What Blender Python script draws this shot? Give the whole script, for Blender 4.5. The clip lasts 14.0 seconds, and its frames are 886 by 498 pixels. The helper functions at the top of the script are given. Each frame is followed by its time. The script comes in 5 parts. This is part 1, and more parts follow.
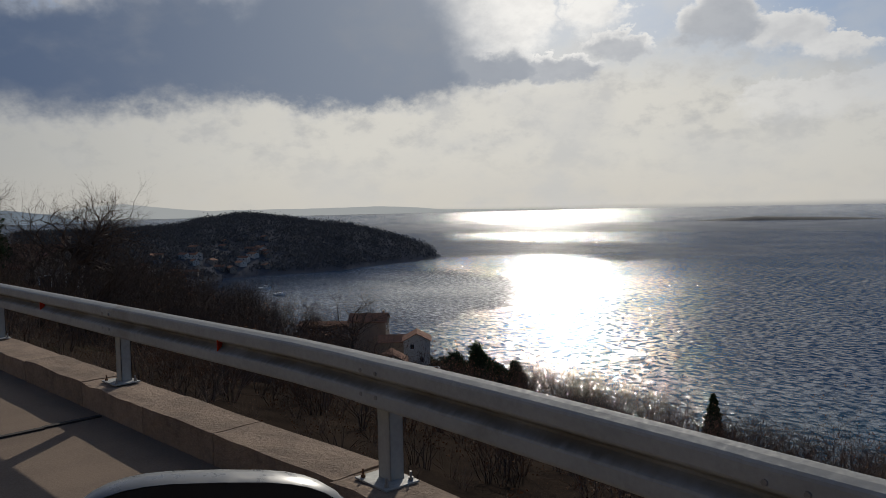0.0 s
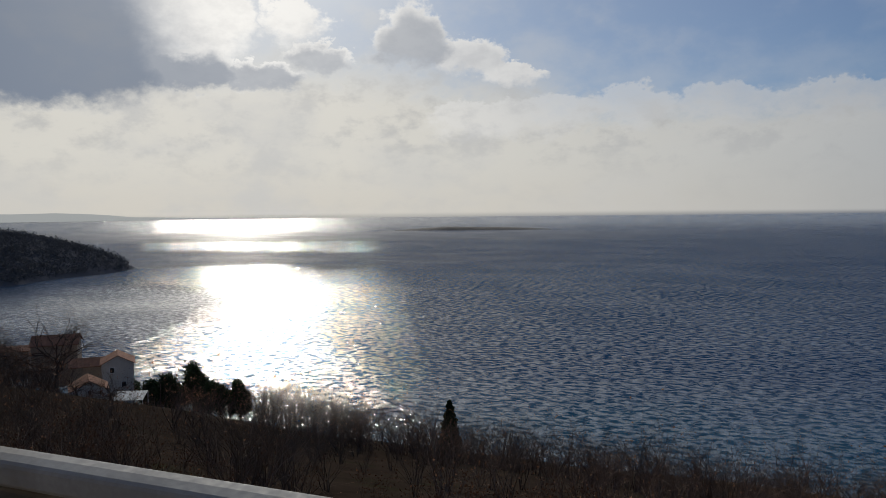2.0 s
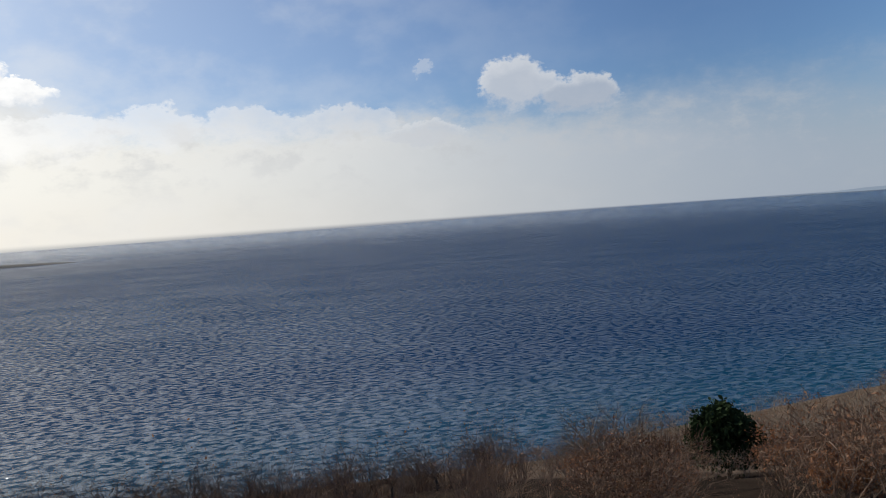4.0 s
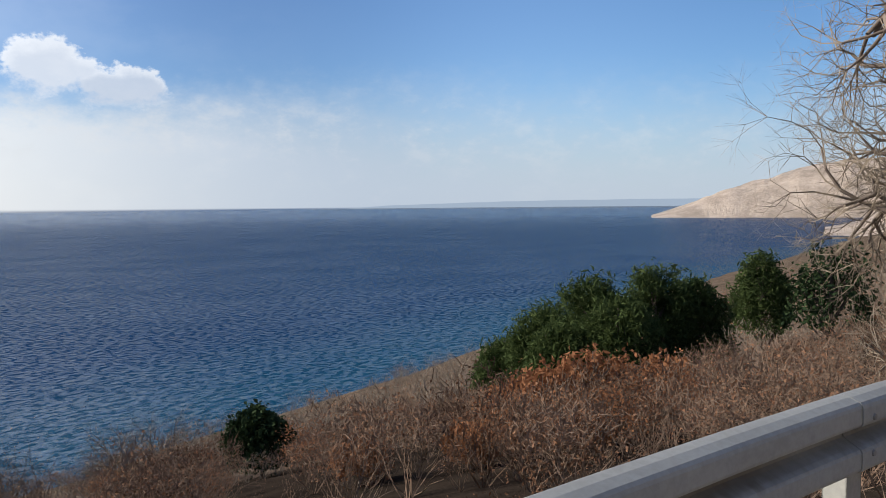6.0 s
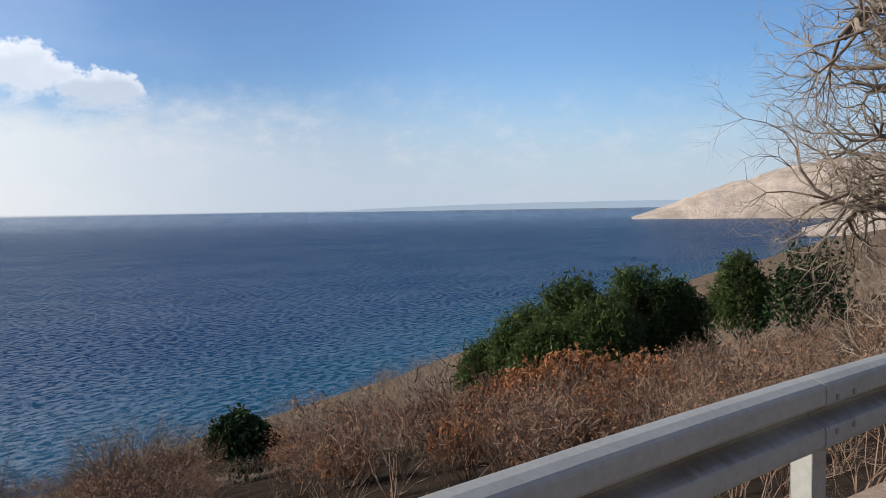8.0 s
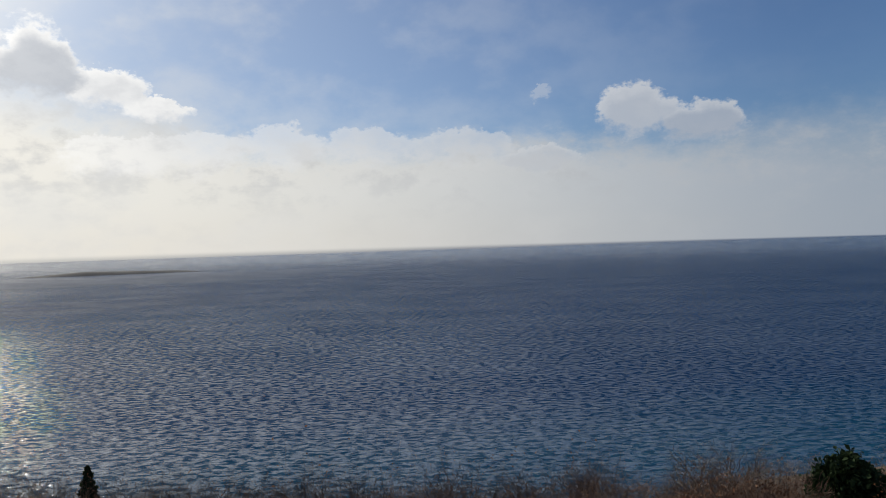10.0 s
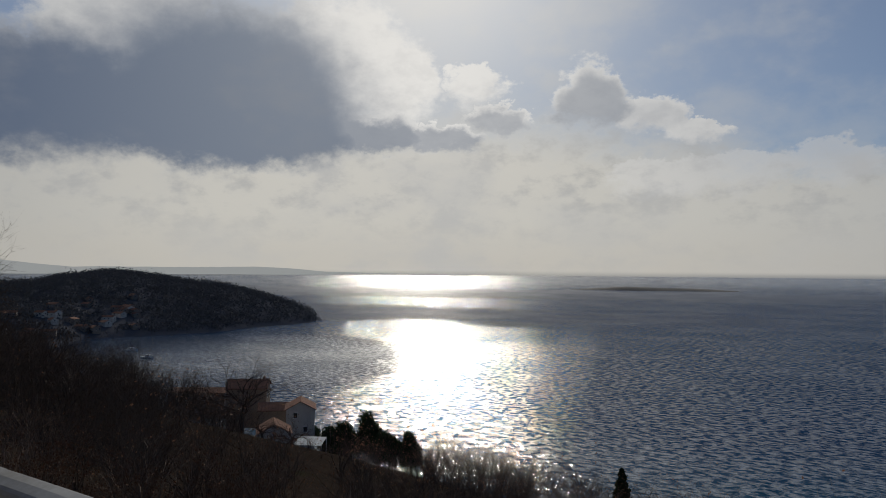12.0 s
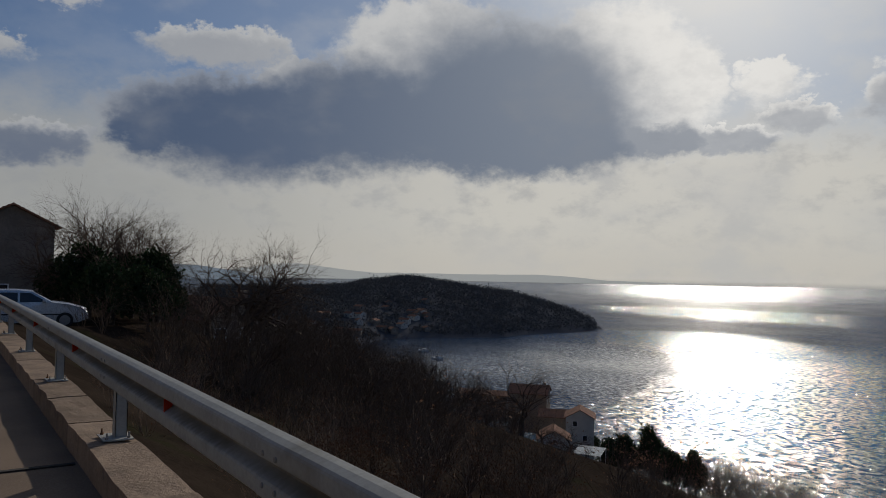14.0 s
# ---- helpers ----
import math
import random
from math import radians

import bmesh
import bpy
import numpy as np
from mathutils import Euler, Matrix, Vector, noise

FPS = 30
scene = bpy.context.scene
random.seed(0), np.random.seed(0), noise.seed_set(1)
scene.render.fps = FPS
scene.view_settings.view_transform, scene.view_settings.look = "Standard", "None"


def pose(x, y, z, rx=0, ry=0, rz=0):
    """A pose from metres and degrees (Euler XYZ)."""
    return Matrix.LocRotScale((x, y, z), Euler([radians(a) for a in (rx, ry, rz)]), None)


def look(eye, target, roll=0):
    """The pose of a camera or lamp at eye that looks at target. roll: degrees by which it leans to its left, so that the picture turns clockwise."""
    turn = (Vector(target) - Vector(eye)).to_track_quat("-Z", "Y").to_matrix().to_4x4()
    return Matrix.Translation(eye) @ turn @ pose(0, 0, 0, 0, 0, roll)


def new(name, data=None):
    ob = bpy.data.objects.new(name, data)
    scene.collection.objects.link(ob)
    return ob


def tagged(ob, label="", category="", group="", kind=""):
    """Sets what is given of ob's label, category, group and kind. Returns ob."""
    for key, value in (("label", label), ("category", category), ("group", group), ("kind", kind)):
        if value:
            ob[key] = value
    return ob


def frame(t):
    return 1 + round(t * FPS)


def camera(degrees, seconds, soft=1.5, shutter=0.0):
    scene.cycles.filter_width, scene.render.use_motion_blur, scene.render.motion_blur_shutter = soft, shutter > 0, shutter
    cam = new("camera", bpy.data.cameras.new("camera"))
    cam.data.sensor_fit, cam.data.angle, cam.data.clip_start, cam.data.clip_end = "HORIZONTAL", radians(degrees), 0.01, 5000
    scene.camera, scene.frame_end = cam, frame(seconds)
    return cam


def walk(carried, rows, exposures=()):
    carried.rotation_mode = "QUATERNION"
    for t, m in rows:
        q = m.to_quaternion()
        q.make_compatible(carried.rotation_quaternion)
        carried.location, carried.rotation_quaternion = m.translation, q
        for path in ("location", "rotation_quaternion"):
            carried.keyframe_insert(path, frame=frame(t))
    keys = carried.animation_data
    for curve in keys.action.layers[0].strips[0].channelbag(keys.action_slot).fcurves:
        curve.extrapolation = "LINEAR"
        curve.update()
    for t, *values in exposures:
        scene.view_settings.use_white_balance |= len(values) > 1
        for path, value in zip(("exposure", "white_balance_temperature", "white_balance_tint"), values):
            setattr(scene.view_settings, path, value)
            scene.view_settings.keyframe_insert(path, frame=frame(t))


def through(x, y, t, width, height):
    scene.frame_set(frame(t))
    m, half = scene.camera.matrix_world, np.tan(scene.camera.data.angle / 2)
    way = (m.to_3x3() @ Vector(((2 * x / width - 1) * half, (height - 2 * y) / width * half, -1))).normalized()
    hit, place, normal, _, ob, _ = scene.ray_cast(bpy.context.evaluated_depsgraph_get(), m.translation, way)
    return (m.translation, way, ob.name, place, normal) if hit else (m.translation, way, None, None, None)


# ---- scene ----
cam = camera(60.08, 14.0, soft=0.9)
PATH = (
    (0.0, pose(4.252, -2.979, 1.642, 86.81, 1.21, 44.73)),
    (0.5, pose(2.263, -2.855, 1.629, 86.85, 0.76, 42.42)),
    (1.0, pose(0.571, -2.621, 1.592, 86.93, 0.94, 35.08)),
    (1.5, pose(-0.662, -2.438, 1.658, 87.12, 0.48, 27.54)),
    (2.0, pose(-0.318, -1.980, 1.637, 87.17, 0.55, 22.77)),
    (2.5, pose(0.026, -1.583, 1.590, 87.29, 1.31, 16.20)),
    (3.0, pose(-0.057, -1.368, 1.537, 87.94, 4.09, 5.10)),
    (3.5, pose(-0.171, -1.423, 1.497, 88.32, 3.98, -2.31)),
    (4.0, pose(-0.170, -1.307, 1.505, 87.49, 4.03, -11.02)),
    (6.5, pose(0.012, -1.390, 1.519, 86.69, 0.24, -49.12)),
    (7.0, pose(-0.061, -1.477, 1.492, 86.52, 0.40, -51.51)),
    (9.5, pose(-0.178, -1.390, 1.490, 88.86, 2.01, -15.87)),
    (10.0, pose(-0.238, -1.419, 1.514, 89.64, 1.72, -2.71)),
    (10.5, pose(-0.320, -1.477, 1.498, 89.59, 1.36, 6.28)),
    (11.0, pose(-0.272, -1.423, 1.504, 90.15, 1.45, 15.46)),
    (11.5, pose(-0.159, -1.359, 1.499, 91.42, -0.49, 26.17)),
    (12.0, pose(-0.186, -1.312, 1.486, 91.53, -0.42, 35.86)),
    (12.5, pose(-0.480, -1.271, 1.466, 91.77, -0.52, 44.18)),
    (13.0, pose(-0.401, -1.240, 1.394, 91.88, -1.28, 50.86)),
    (13.5, pose(-0.130, -1.274, 1.446, 91.65, -1.06, 55.40)),
    (14.0, pose(0.000, -1.315, 1.485, 91.89, -1.15, 56.59)),
)
EXPO = ((0.0, -0.15), (2.5, -0.1), (3.3, 0.05), (4.0, 0.5), (6.5, 1.08), (7.2, 1.15), (9.5, 0.55), (10.5, 0.05), (12.5, -0.43), (14.0, -0.4))
walk(cam, PATH, EXPO)

# ---- sky, sun ----
SUN_AZ, SUN_EL = -37.5, 24.0          # degrees; azimuth from +y, clockwise


class Nodes:
    """Short hand for wiring nodes."""

    def __init__(self, tree):
        self.t = tree

    def add(self, kind, **props):
        n = self.t.nodes.new(kind)
        for k, v in props.items():
            setattr(n, k, v)
        return n

    def put(self, sock, v):
        if isinstance(v, bpy.types.NodeSocket):
            self.t.links.new(v, sock)
        else:
            sock.default_value = v

    def m(self, op, a, b=0.0, c=0.0, clamp=False):
        n = self.add("ShaderNodeMath", operation=op, use_clamp=clamp)
        for i, v in enumerate((a, b, c)):
            self.put(n.inputs[i], v)
        return n.outputs[0]

    def step(self, v, lo, hi, a=0.0, b=1.0):
        n = self.add("ShaderNodeMapRange", interpolation_type="SMOOTHSTEP")
        for i, x in enumerate((v, lo, hi, a, b)):
            self.put(n.inputs[i], x)
        return n.outputs[0]

    def mix(self, f, a, b, how="MIX"):
        n = self.add("ShaderNodeMix", data_type="RGBA", blend_type=how)
        self.put(n.inputs[0], f)
        for i, v in ((6, a), (7, b)):
            self.put(n.inputs[i], v if isinstance(v, bpy.types.NodeSocket) else (*v, 1))
        return n.outputs[2]

    def noise(self, vec, scale, detail=4, rough=0.55, colour=False):
        n = self.add("ShaderNodeTexNoise")
        if vec is not None:
            self.put(n.inputs["Vector"], vec)
        n.inputs["Scale"].default_value, n.inputs["Detail"].default_value, n.inputs["Roughness"].default_value = scale, detail, rough
        return n.outputs[1 if colour else 0]

    def xyz(self, x, y, z=0.0):
        n = self.add("ShaderNodeCombineXYZ")
        for i, v in enumerate((x, y, z)):
            self.put(n.inputs[i], v)
        return n.outputs[0]


# clouds: azimuth, elevation, half width, height above, depth below, darkness
CLOUDS = (
    (-44.5, 13.8, 7.6, 5.8, 4.5, 0.0), (-39.5, 13.2, 3.8, 3.4, 3.6, 0.0), (-57.5, 15.0, 8.0, 5.2, 4.0, 0.0), (-66.5, 13.2, 5.0, 2.4, 2.0, 0.1),
    (-52.0, 9.2, 11.6, 10.2, 2.6, 1.0), (-70.5, 9.6, 11.8, 4.6, 3.9, 1.0), (-63.0, 10.2, 8.5, 5.8, 4.0, 1.0), (-76.5, 9.2, 5.4, 2.8, 2.0, 1.0), (-41.5, 9.6, 5.2, 2.2, 1.4, 0.85),
    (-36.5, 9.7, 3.8, 1.0, 1.1, 0.7), (-31.6, 10.9, 2.7, 1.2, 1.2, 0.6), (-72.8, 15.5, 5.6, 1.7, 1.7, 0.35), (-86.0, 8.2, 5.0, 1.5, 2.0, 0.8),
    (-91.0, 14.0, 5.5, 1.3, 1.2, 0.25), (-84.0, 18.0, 3.5, 1.2, 1.0, 0.1), (-25.2, 11.9, 3.1, 3.3, 1.9, 0.62), (-21.0, 11.0, 3.0, 1.6, 1.6, 0.2), (-17.5, 10.2, 3.0, 0.9, 1.3, 0.05), (-33.5, 14.0, 2.6, 1.4, 2.4, 0.0),
    (17.2, 8.9, 3.0, 2.1, 1.7, 0.45), (21.6, 8.0, 3.2, 2.0, 1.6, 0.7), (10.3, 11.0, 1.1, 0.4, 0.5, 0.0),
    (-20.0, 6.8, 4.6, 1.2, 2.0, 0.0), (-14.5, 7.0, 4.0, 1.4, 2.0, 0.06), (-9.0, 7.3, 3.2, 1.6, 1.8, 0.05), (-2.5, 7.2, 4.2, 1.6, 1.4, 0.12), (4.0, 7.0, 4.0, 1.6, 1.4, 0.16), (9.8, 5.9, 3.6, 1.2, 1.1, 0.4),
    (-64.0, 32.0, 16.0, 4.0, 3.0, 0.5), (-20.0, 35.0, 14.0, 3.0, 2.0, 0.4),
)


def build_world():
    w = bpy.data.worlds.new("sky")
    scene.world = w
    w.use_nodes = True
    w.node_tree.nodes.clear()
    N = Nodes(w.node_tree)
    sky = N.add("ShaderNodeTexSky", sky_type="NISHITA", sun_disc=False)
    sky.sun_elevation, sky.sun_rotation = radians(SUN_EL), radians(SUN_AZ)
    sky.air_density, sky.dust_density, sky.ozone_density = 1.0, 0.4, 2.0
    d = N.add("ShaderNodeSeparateXYZ")
    N.put(d.inputs[0], N.add("ShaderNodeTexCoord").outputs["Generated"])
    az = N.m("MULTIPLY", N.m("ARCTAN2", d.outputs[0], d.outputs[1]), 57.2958)
    el = N.m("MULTIPLY", N.m("ARCSINE", d.outputs[2]), 57.2958)
    p = N.xyz(N.m("MULTIPLY", az, 0.1), N.m("MULTIPLY", el, 0.16), 3.7)
    big, mid, fine = N.noise(p, 1.2, 3), N.noise(p, 3.2, 4, 0.6), N.noise(p, 9.0, 8, 0.65)
    wob = N.m("ADD", N.m("MULTIPLY", N.m("SUBTRACT", big, 0.5), 1.2), N.m("ADD", N.m("MULTIPLY", N.m("SUBTRACT", mid, 0.5), 1.6), N.m("MULTIPLY", N.m("SUBTRACT", fine, 0.5), 1.3)))
    side = N.m("ABSOLUTE", N.m("SUBTRACT", az, SUN_AZ))
    near = N.m("POWER", N.m("SUBTRACT", 1.0, N.m("DIVIDE", side, 85.0), clamp=True), 2.2)
    close = N.m("POWER", N.m("SUBTRACT", 1.0, N.m("DIVIDE", side, 80.0), clamp=True), 2.1)
    blue = N.mix(1.0, sky.outputs[0], (0.082, 0.097, 0.117), "MULTIPLY")
    blue = N.mix(N.step(az, 75.0, 25.0, 0.0, 0.85), blue, N.mix(1.0, blue, (0.27, 0.315, 0.38), "MULTIPLY"))
    blue = N.mix(N.step(az, 42.0, 72.0, 0.0, 0.85), blue, N.mix(1.0, blue, (0.44, 0.52, 0.58), "MULTIPLY"))
    col = N.mix(N.m("MULTIPLY", close, 0.9), blue, (0.45, 0.52, 0.62))
    # the pale bank of haze along the horizon
    top = N.m("ADD", N.m("ADD", N.step(az, 20.0, 70.0, 7.4, 6.2), N.step(az, -8.0, -34.0, 0.0, 4.5)), N.m("MULTIPLY", wob, 1.7))
    soft = N.m("ADD", N.step(az, 10.0, 50.0, 2.2, 7.0), N.step(az, -8.0, -40.0, 0.0, 3.0))
    bank = N.step(N.m("DIVIDE", N.m("SUBTRACT", top, el), soft), -0.6, 0.85)
    haze = N.mix(N.step(az, -34.0, 42.0), (0.73, 0.705, 0.64), (0.25, 0.29, 0.35))
    haze = N.mix(N.m("MULTIPLY", N.step(az, -50.0, -84.0), 0.85), haze, (0.36, 0.37, 0.37))
    haze = N.mix(N.m("MULTIPLY", N.step(N.m("ADD", mid, N.m("MULTIPLY", N.m("SUBTRACT", fine, 0.5), 0.5)), 0.45, 0.75), N.step(el, 1.5, 6.0, 0.12, 0.5)), haze, (0.36, 0.37, 0.385))
    haze = N.mix(N.m("MULTIPLY", N.step(el, 4.5, 0.0), 0.35), haze, N.mix(N.step(az, -20.0, 40.0), (0.60, 0.55, 0.48), (0.265, 0.305, 0.36)))
    col = N.mix(N.m("MULTIPLY", bank, N.step(az, 85.0, 10.0, 0.86, 0.96)), col, haze)
    # broken thin cloud near the sun
    veil = N.m("MULTIPLY", N.step(N.m("ADD", big, N.m("MULTIPLY", mid, 0.5)), 0.62, 0.95), N.m("MULTIPLY", close, 0.7))
    col = N.mix(veil, col, (0.60, 0.60, 0.59))
    # single clouds: crisp billowing tops, soft undersides that melt into the haze
    def billow(seed, wide, small, frill):
        q = N.xyz(N.m("MULTIPLY", az, 0.1), N.m("MULTIPLY", el, 0.13), seed)
        a, c, e = N.noise(q, 2.6, 2, 0.5), N.noise(q, 7.5, 3, 0.55), N.noise(q, 21.0, 6, 0.62)
        out = N.m("MULTIPLY", N.m("SUBTRACT", a, 0.5), wide)
        for v, k in ((c, small), (e, frill)):
            out = N.m("ADD", out, N.m("MULTIPLY", N.m("SUBTRACT", v, 0.5), k))
        return out
    wa, we = N.m("ADD", az, billow(8.3, 3.4, 3.0, 1.5)), N.m("ADD", el, billow(15.9, 2.0, 2.0, 1.1))
    ua, ue = N.m("ADD", az, billow(8.3, 3.4, 2.0, 0.5)), N.m("ADD", el, billow(15.9, 2.0, 1.4, 0.4))
    mask, deep = 0.0, 0.0
    for a, e, ra, up, down, dark in CLOUDS:
        x = N.m("DIVIDE", N.m("SUBTRACT", wa, a), ra)
        dy = N.m("SUBTRACT", we, e)
        y = N.m("MAXIMUM", N.m("DIVIDE", dy, up), N.m("DIVIDE", dy, -down))
        v = N.m("SUBTRACT", 1.1, N.m("ADD", N.m("MULTIPLY", x, x), N.m("MULTIPLY", y, y)))
        under = N.step(N.m("DIVIDE", dy, down), 0.5, -0.75, 0.42, 1.1)
        mask = N.m("MAXIMUM", mask, N.m("MULTIPLY", N.step(v, -0.06, under), 0.3 if ra < 1.5 else 0.55 if e < 8.0 and ra < 5.0 and a > -25 and dark < 0.6 else 0.85 if a > 10 else 1.0))
        if dark:
            x = N.m("DIVIDE", N.m("SUBTRACT", ua, a), ra * 1.05)
            dy = N.m("SUBTRACT", ue, e)
            y = N.m("MAXIMUM", N.m("DIVIDE", dy, up * 1.1), N.m("DIVIDE", dy, -down))
            v = N.m("SUBTRACT", 1.1, N.m("ADD", N.m("MULTIPLY", x, x), N.m("MULTIPLY", y, y)))
            rim = N.step(N.m("DIVIDE", dy, up), -0.2, 0.8, -0.05, 0.36 if dark < 0.9 else 0.0)
            deep = N.m("MAXIMUM", deep, N.m("MULTIPLY", N.step(N.m("SUBTRACT", v, rim), -0.1, 0.75), dark))
    lit = N.mix(near, (0.40, 0.42, 0.45), (1.0, 0.985, 0.95))
    lit = N.mix(N.m("MULTIPLY", N.step(N.m("ADD", N.m("MULTIPLY", mid, 0.7), N.m("MULTIPLY", fine, 0.3)), 0.44, 0.66), 0.42), lit, (0.52, 0.53, 0.55))
    dull = N.mix(N.step(az, -46.0, -78.0), (0.235, 0.275, 0.345), (0.095, 0.135, 0.22))
    dull = N.mix(N.m("MULTIPLY", N.step(N.m("ADD", N.m("MULTIPLY", big, 0.7), N.m("MULTIPLY", mid, 0.3)), 0.45, 0.7), 0.4), dull, (0.30, 0.315, 0.345))
    col = N.mix(mask, col, N.mix(deep, lit, dull))
    # the glare round the sun behind the clouds
    sx, sy, sz = math.sin(radians(SUN_AZ)) * math.cos(radians(SUN_EL)), math.cos(radians(SUN_AZ)) * math.cos(radians(SUN_EL)), math.sin(radians(SUN_EL))
    dot = N.m("ADD", N.m("MULTIPLY", d.outputs[0], sx), N.m("ADD", N.m("MULTIPLY", d.outputs[1], sy), N.m("MULTIPLY", d.outputs[2], sz)))
    glow = N.m("POWER", N.m("MAXIMUM", dot, 0.0), 45.0)
    col = N.mix(N.m("MULTIPLY", N.m("MULTIPLY", glow, 0.85), N.m("SUBTRACT", 1.0, N.m("MULTIPLY", deep, 0.8))), col, (1.05, 1.02, 0.97))
    # glow added round the sun, above the view, to brighten the sea
    wide = N.m("MULTIPLY", N.m("POWER", N.m("MAXIMUM", dot, 0.0), 5.0), N.step(el, 19.0, 30.0, 0.0, 0.5))
    col = N.mix(wide, col, (0.92, 0.91, 0.89))
    # the sea beyond the edge of the sheet
    sea = N.mix(N.step(az, -40.0, 35.0), (0.48, 0.47, 0.445), (0.028, 0.056, 0.115))
    col = N.mix(N.step(el, N.step(az, -10.0, 40.0, 0.0, -0.20), N.step(az, -10.0, 40.0, -0.5, -0.34)), col, sea)
    bg = N.add("ShaderNodeBackground")
    N.put(bg.inputs[0], col)
    bg.inputs[1].default_value = 1.0
    N.put(N.add("ShaderNodeOutputWorld").inputs[0], bg.outputs[0])


build_world()
lamp = new("sun", bpy.data.lights.new("sun", "SUN"))
lamp.data.energy, lamp.data.angle, lamp.data.color = 3.0, radians(0.6), (1.0, 0.93, 0.82)
lamp.matrix_world = look((math.sin(radians(SUN_AZ)) * math.cos(radians(SUN_EL)), math.cos(radians(SUN_AZ)) * math.cos(radians(SUN_EL)), math.sin(radians(SUN_EL))), (0, 0, 0))

# ---- materials ----
def mat(name, a, b, scale=4.0, rough=0.8, bump=0.3, metal=0.0, fine=40.0, spot=None, by_piece=0.0, spec=0.3):
    """Two colours mixed by a coarse and a fine noise, with relief; spot: a third colour in sparse stains."""
    m = bpy.data.materials.new(name)
    m.use_nodes = True
    N = Nodes(m.node_tree)
    bs = m.node_tree.nodes["Principled BSDF"]
    co = N.add("ShaderNodeTexCoord").outputs["Object"]
    n1, n2 = N.noise(co, scale, 4), N.noise(co, fine, 5, 0.65)
    f = N.step(N.m("ADD", N.m("MULTIPLY", n1, 0.6), N.m("MULTIPLY", n2, 0.4)), 0.35, 0.65)
    c = N.mix(f, a, b)
    if spot:
        c = N.mix(N.step(N.noise(co, scale * 0.37, 5, 0.7), 0.55, 0.72), c, spot)
    if by_piece:
        rnd = N.add("ShaderNodeObjectInfo").outputs["Random"]
        c = N.mix(1.0, c, N.mix(rnd, (1 - by_piece,) * 3, (1 + by_piece,) * 3), "MULTIPLY")
    N.put(bs.inputs["Base Color"], c)
    bs.inputs["Metallic"].default_value = metal
    bs.inputs["Specular IOR Level"].default_value = spec
    N.put(bs.inputs["Roughness"], N.step(n2, 0.3, 0.7, max(rough - 0.12, 0.02), min(rough + 0.1, 1.0)))
    if bump:
        bp = N.add("ShaderNodeBump")
        bp.inputs["Strength"].default_value, bp.inputs["Distance"].default_value = bump, 0.5 / fine
        N.put(bp.inputs["Height"], N.m("ADD", n2, n1))
        N.put(bs.inputs["Normal"], bp.outputs[0])
    return m


def foliage_mat(name, a, b, c, through=0.25):
    """Leaves or twigs, each with its own tint; thin leaves let some light through."""
    m = bpy.data.materials.new(name)
    m.use_nodes = True
    N = Nodes(m.node_tree)
    bs = m.node_tree.nodes["Principled BSDF"]
    rnd = N.add("ShaderNodeNewGeometry").outputs["Random Per Island"]
    big = N.noise(N.add("ShaderNodeTexCoord").outputs["Object"], 0.35, 3)
    col = N.mix(rnd, a, b)
    col = N.mix(N.step(big, 0.4, 0.68), col, c)
    N.put(bs.inputs["Base Color"], col)
    bs.inputs["Roughness"].default_value = 0.8
    bs.inputs["Specular IOR Level"].default_value = 0.04
    if through:
        tr = N.add("ShaderNodeBsdfTranslucent")
        N.put(tr.inputs[0], col)
        mx = N.add("ShaderNodeMixShader")
        mx.inputs[0].default_value = through
        N.put(mx.inputs[1], bs.outputs[0])
        N.put(mx.inputs[2], tr.outputs[0])
        N.put(m.node_tree.nodes["Material Output"].inputs[0], mx.outputs[0])
    return m


